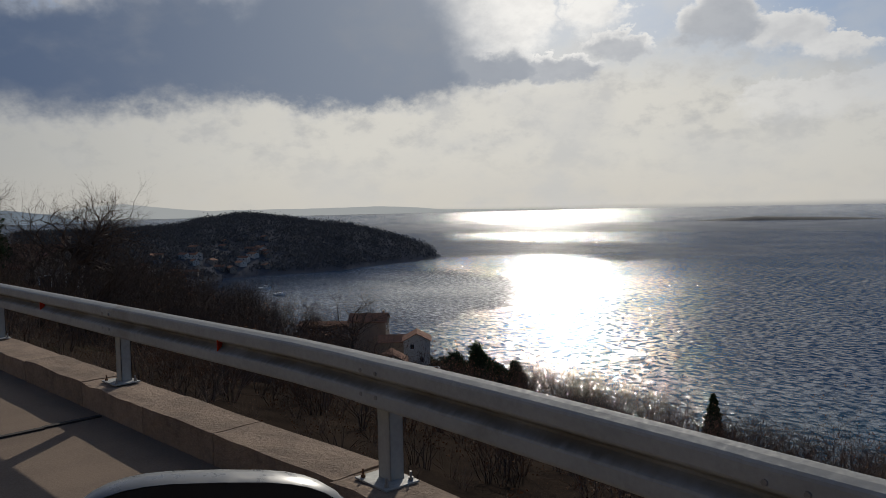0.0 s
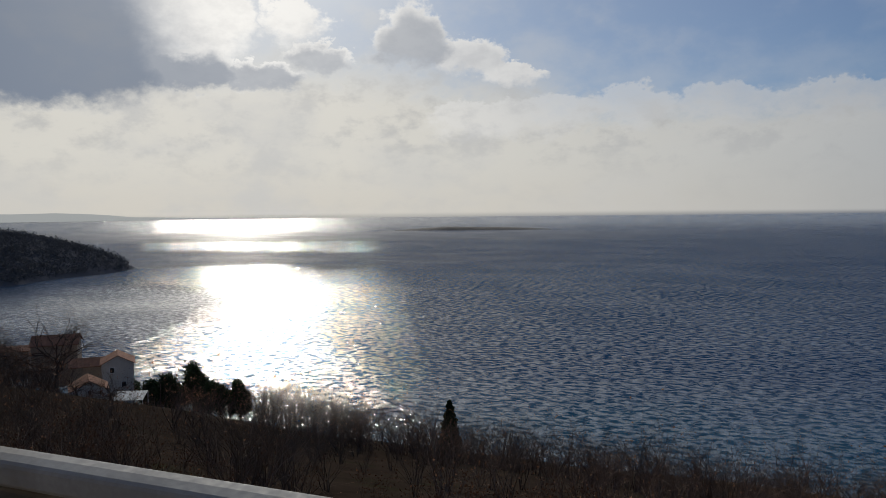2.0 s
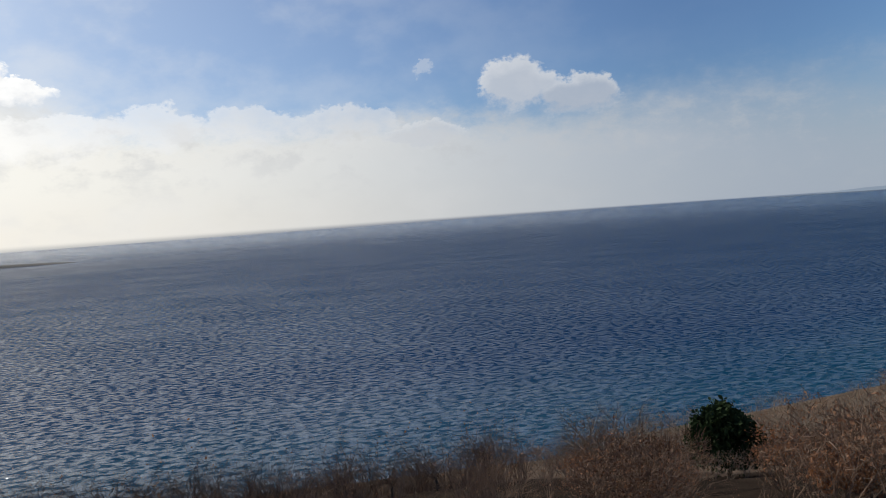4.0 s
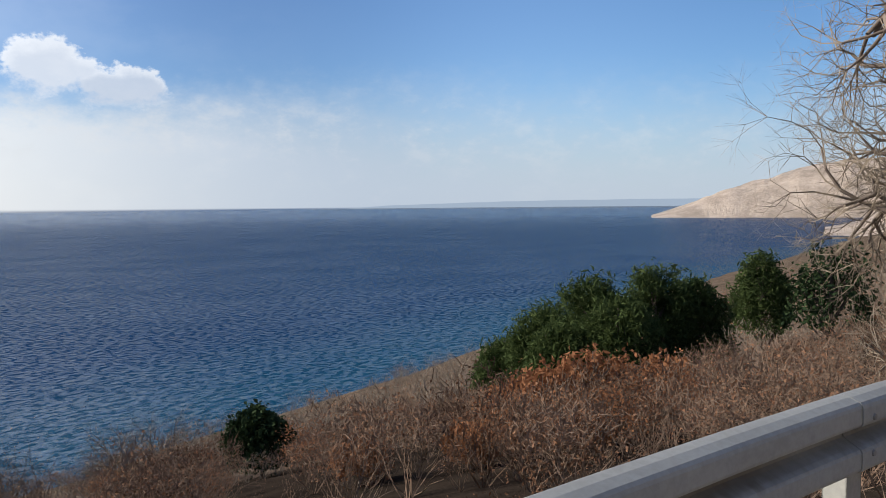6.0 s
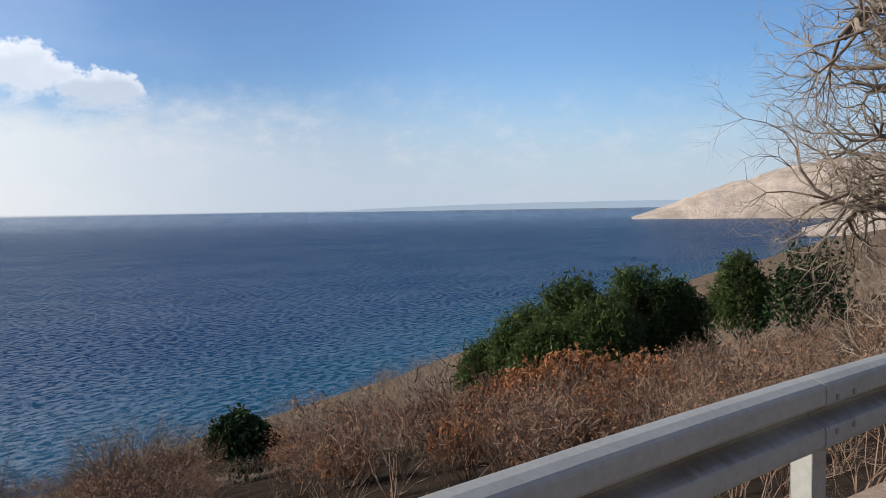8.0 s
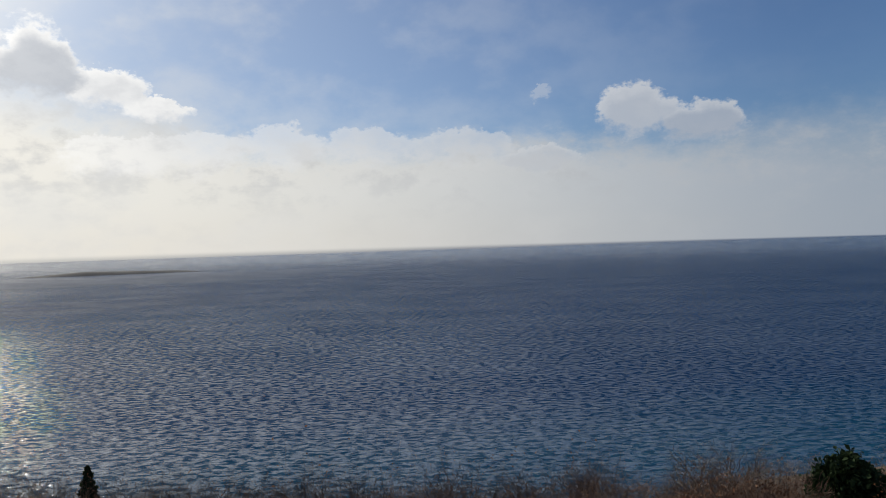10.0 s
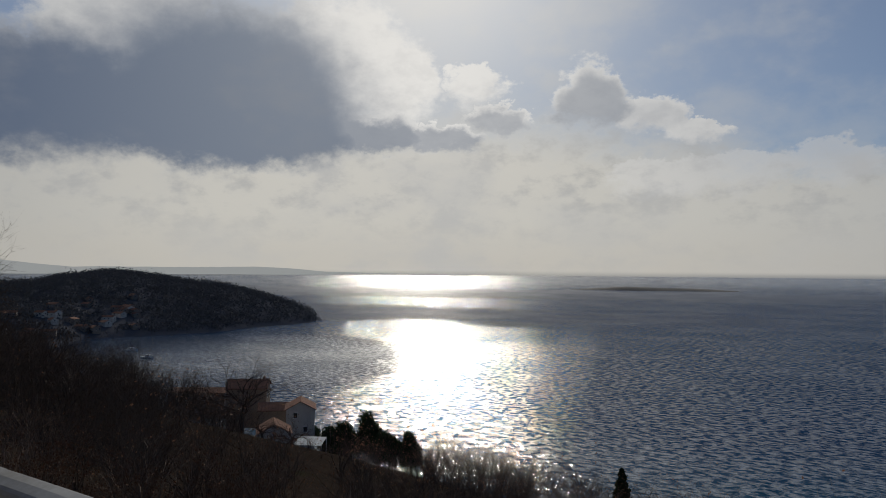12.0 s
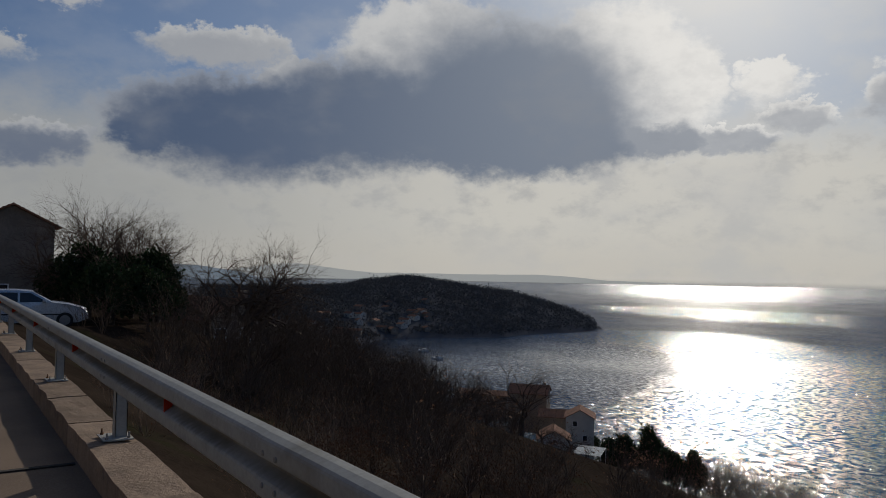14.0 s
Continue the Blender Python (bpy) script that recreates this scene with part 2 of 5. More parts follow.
def sea_mat():
    m = bpy.data.materials.new("sea_water")
    m.use_nodes = True
    N = Nodes(m.node_tree)
    bs = m.node_tree.nodes["Principled BSDF"]
    co = N.add("ShaderNodeTexCoord").outputs["Object"]
    sp = N.add("ShaderNodeSeparateXYZ")
    N.put(sp.inputs[0], co)
    # shallow water turns teal along the shore
    off = N.m("SUBTRACT", sp.outputs[1], N.m("MULTIPLY", sp.outputs[0], 0.14))
    shallow = N.step(N.m("ADD", off, N.m("MULTIPLY", N.noise(co, 0.02, 3), 60.0)), 350.0, 205.0)
    col = N.mix(shallow, (0.002, 0.028, 0.082), (0.003, 0.050, 0.095))
    # swell, wind waves and ripples, crests lying across the wind
    mp = N.add("ShaderNodeMapping")
    mp.inputs["Rotation"].default_value = (0, 0, radians(14))
    mp.inputs["Scale"].default_value = (0.8, 1.15, 1.0)
    N.put(mp.inputs["Vector"], co)
    chop = N.add("ShaderNodeMapping")
    chop.inputs["Rotation"].default_value = (0, 0, radians(-6))
    chop.inputs["Scale"].default_value = (0.66, 1.0, 1.0)
    N.put(chop.inputs["Vector"], co)
    h = N.m("ADD", N.m("MULTIPLY", N.noise(mp.outputs[0], 0.05, 2, 0.5), 1.2), N.m("MULTIPLY", N.noise(chop.outputs[0], 0.27, 3, 0.58), 1.3))
    h = N.m("ADD", h, N.m("MULTIPLY", N.noise(mp.outputs[0], 1.1, 2, 0.6), 0.2))
    bp = N.add("ShaderNodeBump")
    bp.inputs["Strength"].default_value, bp.inputs["Distance"].default_value = 1.0, 1.0
    # far bands smoothed to dull the glitter as cloud shadow would; still water in the bay
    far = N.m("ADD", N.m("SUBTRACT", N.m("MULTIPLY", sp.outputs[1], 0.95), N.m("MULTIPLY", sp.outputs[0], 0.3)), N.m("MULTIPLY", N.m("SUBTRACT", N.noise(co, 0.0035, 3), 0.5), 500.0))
    cloud_dim = N.m("MAXIMUM", N.m("MULTIPLY", N.step(far, 1550.0, 1750.0), N.step(far, 2500.0, 2250.0)), N.m("MULTIPLY", N.step(far, 830.0, 950.0), N.step(far, 1300.0, 1130.0, 0.0, 0.75)))
    cloud_dim = N.m("MULTIPLY", cloud_dim, N.step(sp.outputs[0], 100.0, -500.0))
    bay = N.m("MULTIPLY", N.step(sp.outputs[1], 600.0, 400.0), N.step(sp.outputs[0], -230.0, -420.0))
    calm_or_dim = N.m("MAXIMUM", cloud_dim, bay)
    gust = N.m("MULTIPLY", N.step(N.noise(co, 0.006, 3), 0.3, 0.7, 0.8, 1.2), N.m("SUBTRACT", 1.0, N.m("MULTIPLY", calm_or_dim, 0.88)))
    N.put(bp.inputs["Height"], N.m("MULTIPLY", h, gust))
    body, top = N.add("ShaderNodeBsdfDiffuse"), N.add("ShaderNodeBsdfGlossy")
    N.put(body.inputs[0], col)
    soft = N.add("ShaderNodeBump")
    soft.inputs["Strength"].default_value, soft.inputs["Distance"].default_value = 0.65, 1.0
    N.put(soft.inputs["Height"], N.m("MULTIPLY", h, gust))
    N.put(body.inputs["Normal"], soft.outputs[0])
    N.put(top.inputs["Roughness"], N.m("ADD", N.m("ADD", 0.10, N.m("MULTIPLY", calm_or_dim, 0.04)), N.step(far, 700.0, 2400.0, 0.0, 0.04)))
    N.put(top.inputs["Normal"], bp.outputs[0])
    fr = N.add("ShaderNodeFresnel")
    fr.inputs[0].default_value = 1.33
    N.put(fr.inputs["Normal"], bp.outputs[0])
    mx = N.add("ShaderNodeMixShader")
    # coarse gust patches, plus light and dark wave faces painted into the reflection
    wave_tone = N.m("ADD", N.step(N.noise(mp.outputs[0], 0.012, 4, 0.6), 0.36, 0.64, 0.85, 1.1), N.m("MULTIPLY", N.step(N.noise(chop.outputs[0], 0.37, 3, 0.7), 0.38, 0.62, -0.78, 0.76), N.m("SUBTRACT", 1.0, N.m("MULTIPLY", calm_or_dim, 0.7))))
    # reflection raised with distance, painting in the haze over the far sea
    out = N.step(N.m("SQRT", N.m("ADD", N.m("MULTIPLY", sp.outputs[0], sp.outputs[0]), N.m("MULTIPLY", sp.outputs[1], sp.outputs[1]))), 1100.0, 5400.0)
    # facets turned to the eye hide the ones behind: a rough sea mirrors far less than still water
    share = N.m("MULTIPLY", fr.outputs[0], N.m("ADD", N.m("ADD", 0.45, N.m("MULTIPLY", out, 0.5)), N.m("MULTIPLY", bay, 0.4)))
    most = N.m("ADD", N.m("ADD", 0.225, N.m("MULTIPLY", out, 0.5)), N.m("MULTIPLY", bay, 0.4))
    N.put(mx.inputs[0], N.m("MULTIPLY", wave_tone, N.m("MINIMUM", share, most)))
    N.put(mx.inputs[1], body.outputs[0])
    N.put(mx.inputs[2], top.outputs[0])
    N.put(m.node_tree.nodes["Material Output"].inputs[0], mx.outputs[0])
    return m


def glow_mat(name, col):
    """An even glow that stands in for haze over distant hills."""
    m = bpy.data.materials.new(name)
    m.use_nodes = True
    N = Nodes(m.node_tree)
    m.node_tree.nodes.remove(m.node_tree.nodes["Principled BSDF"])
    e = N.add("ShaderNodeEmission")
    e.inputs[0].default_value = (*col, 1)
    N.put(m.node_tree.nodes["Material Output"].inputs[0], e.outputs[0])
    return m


M_SEA = sea_mat()
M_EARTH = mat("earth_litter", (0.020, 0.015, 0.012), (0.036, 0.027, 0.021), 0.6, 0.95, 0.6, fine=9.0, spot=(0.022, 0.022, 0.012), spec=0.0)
# blue-grey base colour carries the haze over the headland
M_WOOD_FAR = mat("hazed_far_scrub", (0.070, 0.074, 0.088), (0.09, 0.092, 0.10), 0.03, 0.95, 0.5, fine=0.25, spot=(0.085, 0.082, 0.083), spec=0.0)
M_CAPE = mat("bare_limestone", (0.48, 0.39, 0.32), (0.29, 0.235, 0.19), 0.012, 0.95, 1.0, fine=0.09, spot=(0.22, 0.19, 0.16))
M_SCRUB = mat("distant_scrub", (0.085, 0.062, 0.046), (0.15, 0.112, 0.084), 0.12, 0.95, 1.0, fine=0.9, spot=(0.06, 0.055, 0.035), spec=0.0)
# pale rock on the unseen inland hillside, added to bounce light onto the barrier
M_BOUNCE_ROCK = mat("unseen_bounce_rock", (0.46, 0.40, 0.33), (0.34, 0.30, 0.24), 0.4, 0.95, 0.6, fine=5.0, spot=(0.2, 0.18, 0.12), spec=0.0)
M_ISLE = mat("island_scrub", (0.03, 0.032, 0.036), (0.05, 0.05, 0.05), 0.01, 0.95, 0.3, fine=0.1)
M_ROAD = mat("worn_concrete_road", (0.22, 0.162, 0.118), (0.165, 0.122, 0.09), 1.2, 0.9, 0.4, fine=60.0, spot=(0.15, 0.12, 0.095), spec=0.1)
M_TAR = mat("joint_tar", (0.05, 0.042, 0.036), (0.035, 0.03, 0.027), 6, 0.9, 0.4)
M_KERB = mat("weathered_kerb_stone", (0.30, 0.22, 0.16), (0.205, 0.15, 0.11), 3.0, 0.92, 0.9, fine=28.0, spot=(0.15, 0.115, 0.09), by_piece=0.15, spec=0.1)
M_ZINC = mat("galvanised_steel", (0.36, 0.355, 0.33), (0.29, 0.29, 0.27), 2.5, 0.65, 0.06, 0.1, 30.0, spot=(0.23, 0.22, 0.20), spec=0.2)
M_BEAM = mat("grimy_galvanised_beam", (0.36, 0.36, 0.342), (0.30, 0.30, 0.285), 2.5, 0.78, 0.06, 0.1, 30.0, spot=(0.24, 0.23, 0.205), spec=0.2)


def grime(m):
    """Brown road dirt lying along the fold of the beam, with a ragged edge and runs."""
    N = Nodes(m.node_tree)
    bs = m.node_tree.nodes["Principled BSDF"]
    old = bs.inputs["Base Color"].links[0].from_socket
    co = N.add("ShaderNodeTexCoord").outputs["Object"]
    sp = N.add("ShaderNodeSeparateXYZ")
    N.put(sp.inputs[0], co)
    mp = N.add("ShaderNodeMapping")
    mp.inputs["Scale"].default_value = (9.0, 1.0, 2.5)
    N.put(mp.inputs["Vector"], co)
    up = N.m("ADD", N.m("SUBTRACT", sp.outputs[2], 0.600), N.m("MULTIPLY", N.m("SUBTRACT", N.noise(mp.outputs[0], 2.0, 4), 0.5), 0.05))
    f = N.m("MULTIPLY", N.step(N.m("ABSOLUTE", up), 0.05, 0.012), N.step(N.noise(co, 1.3, 4), 0.3, 0.6, 0.35, 0.85))
    N.put(bs.inputs["Base Color"], N.mix(f, old, (0.13, 0.105, 0.075)))


grime(M_BEAM)
M_BOLT = mat("dull_bolt_steel", (0.22, 0.22, 0.22), (0.30, 0.29, 0.28), 20, 0.55, 0.1, 0.7)
M_BOLT_RUST = mat("rusty_bolt", (0.22, 0.11, 0.05), (0.12, 0.07, 0.05), 30, 0.8, 0.3, 0.2)
M_RED = mat("red_reflector", (0.75, 0.07, 0.02), (0.62, 0.05, 0.02), 30, 0.25, 0.1, fine=200)
M_WALL = mat("pale_render", (0.55, 0.52, 0.47), (0.46, 0.43, 0.39), 0.7, 0.9, 0.2, fine=20, spot=(0.36, 0.33, 0.29), spec=0.05)
M_WALL_TAN = mat("tan_render", (0.30, 0.235, 0.175), (0.25, 0.195, 0.15), 0.7, 0.9, 0.2, fine=20, spec=0.05)
M_WALL_DARK = mat("old_stone_wall", (0.24, 0.20, 0.17), (0.17, 0.145, 0.12), 1.0, 0.95, 0.5, fine=6)
M_TILE = mat("clay_roof_tile", (0.26, 0.13, 0.085), (0.18, 0.095, 0.068), 1.0, 0.9, 0.3, fine=12, spot=(0.16, 0.10, 0.08), spec=0.05)
M_DARKWIN = mat("dark_window", (0.02, 0.022, 0.026), (0.03, 0.03, 0.035), 3, 0.12, 0.0, spec=0.5)
M_BARK = mat("grey_bark", (0.20, 0.16, 0.13), (0.13, 0.10, 0.085), 3.0, 0.95, 0.7, fine=25)
M_BARK_DARK = mat("dark_bark", (0.07, 0.055, 0.045), (0.045, 0.037, 0.03), 3.0, 0.95, 0.7, fine=25)
M_TWIG = foliage_mat("brown_twigs", (0.135, 0.088, 0.063), (0.25, 0.172, 0.125), (0.18, 0.128, 0.096), 0.0)
M_TWIG_GREY = foliage_mat("grey_twigs", (0.20, 0.16, 0.125), (0.30, 0.25, 0.20), (0.22, 0.18, 0.14), 0.0)
# twigs darkened in colour, standing for brush seen against the sun
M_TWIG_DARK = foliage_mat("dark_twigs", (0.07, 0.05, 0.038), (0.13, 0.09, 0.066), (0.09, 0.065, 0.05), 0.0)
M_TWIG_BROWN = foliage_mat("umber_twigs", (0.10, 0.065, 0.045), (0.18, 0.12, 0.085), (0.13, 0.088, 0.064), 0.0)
# darker copy of the dry leaves, painting in the shade of backlit brush
M_DRY_DARK = foliage_mat("darkened_dry_leaves", (0.07, 0.038, 0.024), (0.13, 0.068, 0.04), (0.09, 0.05, 0.032), 0.1)
M_DRY = foliage_mat("dry_oak_leaves", (0.20, 0.10, 0.058), (0.34, 0.185, 0.11), (0.27, 0.15, 0.095))
M_RUST = foliage_mat("rusty_oak_leaves", (0.22, 0.095, 0.045), (0.36, 0.17, 0.085), (0.27, 0.125, 0.065), 0.3)
M_EVER = foliage_mat("evergreen_leaves", (0.016, 0.030, 0.014), (0.035, 0.055, 0.022), (0.022, 0.038, 0.018), 0.12)
M_PINE = foliage_mat("pine_needles", (0.030, 0.052, 0.018), (0.095, 0.125, 0.046), (0.062, 0.088, 0.030), 0.32)
M_PAINT = mat("silver_blue_car_paint", (0.42, 0.46, 0.52), (0.40, 0.44, 0.50), 2, 0.3, 0.0, 0.5, spec=0.5)
M_WHITE = mat("white_paint", (0.78, 0.78, 0.76), (0.70, 0.70, 0.69), 3, 0.4, 0.03)
M_BLACK = mat("black_plastic", (0.015, 0.015, 0.016), (0.022, 0.022, 0.022), 8, 0.45, 0.05)
M_RUBBER = mat("tyre_rubber", (0.02, 0.02, 0.02), (0.03, 0.03, 0.03), 8, 0.85, 0.2)
M_GLASS = mat("tinted_car_glass", (0.012, 0.014, 0.016), (0.015, 0.017, 0.02), 2, 0.06, 0.0, spec=0.6)
# the far ranges glow; their haze is put in as emission
M_HILL_A = glow_mat("haze_glow_hills_near", (0.18, 0.215, 0.255))
M_HILL_B = glow_mat("haze_glow_hills_far", (0.37, 0.385, 0.385))
M_HILL_R = glow_mat("haze_glow_coast", (0.180, 0.223, 0.279))


# ---- building helpers ----
def part(name, bm, material, parent=None, label="", smooth=False):
    me = bpy.data.meshes.new(name)
    bm.to_mesh(me)
    bm.free()
    for mm in material if isinstance(material, (list, tuple)) else (material,):
        me.materials.append(mm)
    if smooth:
        for f in me.polygons:
            f.use_smooth = True
    ob = new(name, me)
    ob.parent = parent
    if label:
        tagged(ob, label)
    return ob


def raw(name, verts, faces, material, parent=None, smooth=False, index=None):
    """A mesh object from arrays; faces all have the same number of corners."""
    verts, faces = np.asarray(verts, np.float32), np.asarray(faces, np.int32)
    me = bpy.data.meshes.new(name)
    k = faces.shape[1]
    me.vertices.add(len(verts))
    me.vertices.foreach_set("co", verts.ravel())
    me.loops.add(faces.size)
    me.loops.foreach_set("vertex_index", faces.ravel())
    me.polygons.add(len(faces))
    me.polygons.foreach_set("loop_start", np.arange(len(faces), dtype=np.int32) * k)
    me.polygons.foreach_set("loop_total", np.full(len(faces), k, np.int32))
    for mm in material if isinstance(material, (list, tuple)) else (material,):
        me.materials.append(mm)
    if index is not None:
        me.polygons.foreach_set("material_index", np.asarray(index, np.int32))
    me.polygons.foreach_set("use_smooth", np.full(len(faces), smooth))
    me.update(calc_edges=True)
    me.validate()
    ob = new(name, me)
    ob.parent = parent
    return ob


def holder(name, x, y, z, turn=0.0):
    ob = new(name)
    ob.matrix_basis = pose(x, y, z, 0, 0, turn)
    return ob


def box(bm, x0, x1, y0, y1, z0, z1, bevel=0.0):
    r = bmesh.ops.create_cube(bm, size=1)["verts"]
    for v in r:
        v.co = Vector((x0 + (v.co.x + 0.5) * (x1 - x0), y0 + (v.co.y + 0.5) * (y1 - y0), z0 + (v.co.z + 0.5) * (z1 - z0)))
    if bevel:
        es = list({e for v in r for e in v.link_edges})
        bmesh.ops.bevel(bm, geom=es, offset=bevel, segments=2, affect="EDGES", profile=0.5)
    return bm


def boxed(*a, **k):
    return box(bmesh.new(), *a, **k)


def tube(bm, a, b, ra, rb, n=10):
    a, b = Vector(a), Vector(b)
    r = bmesh.ops.create_cone(bm, cap_ends=True, segments=n, radius1=ra, radius2=rb, depth=(b - a).length)["verts"]
    m = Matrix.Translation((a + b) / 2) @ (b - a).to_track_quat("Z", "Y").to_matrix().to_4x4()
    bmesh.ops.transform(bm, matrix=m, verts=r)
    return bm


def fbm(x, y, s, octaves=4, seed=0.0):
    """Cheap smooth noise from sines, about -1 to 1."""
    out, amp, tot = 0.0, 1.0, 0.0
    for k in range(octaves):
        a = 1.3 * k + seed
        u, v = x * np.cos(a) + y * np.sin(a), -x * np.sin(a) + y * np.cos(a)
        out = out + amp * np.sin(u / s + 2.1 * np.sin(v / s * 0.7 + a) + seed * 3) * np.cos(v / s * 1.1 + 1.7 * np.sin(u / s * 0.6 + a))
        tot += amp
        amp, s = amp * 0.5, s * 0.48
    return out / tot


# ---- the lie of the land: the road runs along x, the sea lies towards +y ----
SEA_Z = -62.0


def rail_y(x):
    """The line of the crash barrier: straight, then bending inland."""
    x = np.asarray(x, float)
    c = np.clip(x, 0, 8)
    return -(0.06 * c + 0.012 * c * c) - 0.25 * np.clip(x - 8, 0, 45) + 0.1 * np.clip(x - 80, 0, 3000)


def coast_y(x):
    return np.interp(x, (-1700, -900, -700, -450, 0, 60, 200, 650, 1400), (230, 225, 215, 190, 183, 184, 217, 305, 440))


# bearings from the camera, near shore, far shore, crest: fitted to the view
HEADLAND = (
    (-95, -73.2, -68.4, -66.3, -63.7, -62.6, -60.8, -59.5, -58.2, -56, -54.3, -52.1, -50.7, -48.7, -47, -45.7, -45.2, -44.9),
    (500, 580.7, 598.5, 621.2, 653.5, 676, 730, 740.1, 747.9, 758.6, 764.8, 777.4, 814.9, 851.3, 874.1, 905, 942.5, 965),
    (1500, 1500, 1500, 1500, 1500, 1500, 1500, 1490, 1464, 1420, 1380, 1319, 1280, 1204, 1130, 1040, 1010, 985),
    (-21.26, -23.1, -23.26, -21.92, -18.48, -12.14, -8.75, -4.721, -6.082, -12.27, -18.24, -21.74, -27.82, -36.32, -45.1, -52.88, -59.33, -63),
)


def land_z(x, y):
    x, y = np.asarray(x, float), np.asarray(y, float)
    ry = rail_y(x)
    d = y - ry
    shelf = np.interp(x, (-120, -60, -38, -24, 300), (10, 9.5, 8.0, 0, 0))     # the level yard beside the road
    dd = np.maximum(d - shelf - 0.3, 0)
    span = np.maximum(coast_y(x) - ry - shelf - 2.3, 30)
    u = np.maximum(dd - 2, 0) / span
    z = -0.3 - np.minimum(dd, 2) * 0.45 - 61 * u
    z = z + np.clip(dd / 12, 0, 1) * 0.5 * fbm(x, y, 11) + np.clip(dd / 40, 0, 1) * 1.3 * fbm(x, y, 38, seed=2)
    z = np.where((d > 0) & (shelf > 0), z - np.clip(shelf / 8, 0, 1) * 0.85 * np.clip(d / 1.5, 0, 1), z)
    z = np.where(d < 0.3, -0.32, z)
    z = np.where(d < -8.5, -0.3 + 0.45 * (-8.5 - d) + 0.6 * np.clip((-8.5 - d) / 10, 0, 1) * fbm(x, y, 14), z)
    # the wooded headland across the bay, shaped to fit the camera's view: near shore, far shore and height of its crest
    # by bearing from the camera
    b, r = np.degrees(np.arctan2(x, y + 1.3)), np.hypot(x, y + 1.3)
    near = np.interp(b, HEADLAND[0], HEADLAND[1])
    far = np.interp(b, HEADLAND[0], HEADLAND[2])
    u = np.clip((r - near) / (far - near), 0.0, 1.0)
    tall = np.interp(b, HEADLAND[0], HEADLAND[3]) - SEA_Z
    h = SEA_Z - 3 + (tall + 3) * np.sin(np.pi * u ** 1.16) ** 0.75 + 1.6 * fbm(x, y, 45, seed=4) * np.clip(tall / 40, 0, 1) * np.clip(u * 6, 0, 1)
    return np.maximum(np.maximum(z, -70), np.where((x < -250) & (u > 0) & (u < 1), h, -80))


def grid(xs, ys, fn):
    X, Y = np.meshgrid(xs, ys)
    v = np.stack([X, Y, fn(X, Y)], -1).reshape(-1, 3)
    nx, ny = len(xs), len(ys)
    i = (np.arange(ny - 1)[:, None] * nx + np.arange(nx - 1)[None]).ravel()
    return v, np.stack([i, i + 1, i + nx + 1, i + nx], -1)


def build_land():
    near_x = np.arange(-150, 121, 2.2)
    xs = np.concatenate([np.linspace(-1700, -160, 150), near_x, np.linspace(130, 1400, 70)])
    ys = np.concatenate([np.linspace(-400, -12, 40), np.arange(-10, 2.2, 0.35), np.arange(3, 60, 1.9), np.linspace(62, 260, 60), np.linspace(268, 1150, 100)])
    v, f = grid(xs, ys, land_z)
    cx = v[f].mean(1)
    # right slope gets lighter scrub; the left keeps dark earth, standing in for backlight
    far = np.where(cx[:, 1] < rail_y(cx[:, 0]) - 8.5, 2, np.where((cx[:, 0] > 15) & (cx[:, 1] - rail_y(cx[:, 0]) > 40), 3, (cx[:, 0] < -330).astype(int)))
    tagged(raw("ground", v, f, (M_EARTH, M_WOOD_FAR, M_BOUNCE_ROCK, M_SCRUB), smooth=True, index=far), "brown scrub-covered hillside falling to the sea", "ground", kind="structure")
    r = np.concatenate([np.linspace(40, 1000, 40), np.linspace(1060, 4930, 60)])
    a = np.radians(np.linspace(-125, 125, 120))
    A, R = np.meshgrid(a, r)
    # far out the sheet lifts a little, so that its edge stands where the true horizon would
    edge = np.interp(np.degrees(A), (-125, -10, 40, 125), (0.42, 0.42, 0.30, 0.30))
    lift = (1.5 - 4930 * np.tan(np.radians(edge)) - SEA_Z) * np.clip((R - 3300) / 1630, 0, 1) ** 1.5
    v = np.stack([R * np.sin(A), R * np.cos(A), SEA_Z + lift], -1).reshape(-1, 3)
    n = len(a)
    i = (np.arange(len(r) - 1)[:, None] * n + np.arange(n - 1)[None]).ravel()
    tagged(raw("sea", v, np.stack([i, i + n, i + n + 1, i + 1], -1), M_SEA, smooth=True), "wind-rippled blue sea with sun glitter", "sea", kind="structure")


def build_road():
    xs = np.concatenate([np.arange(-90, -10, 4.0), np.arange(-10, 12, 0.8), np.arange(12, 90, 4.0)])
    offs = np.array([-8.6, -8.5, -6, -4, -2.5, -1.2, -0.5, -0.22])
    X, O = np.meshgrid(xs, offs)
    Y = rail_y(X) + O
    Z = np.where(O < -8.55, -0.6, -0.245 + 0.012 * fbm(X, Y, 2.5) - 0.006 * np.abs(O))
    n = len(xs)
    i = (np.arange(len(offs) - 1)[:, None] * n + np.arange(n - 1)[None]).ravel()
    tagged(raw("road", np.stack([X, Y, Z], -1).reshape(-1, 3), np.stack([i, i + 1, i + n + 1, i + n], -1), M_ROAD, smooth=True), "worn pale road surface with sealed joints", "road", kind="structure")


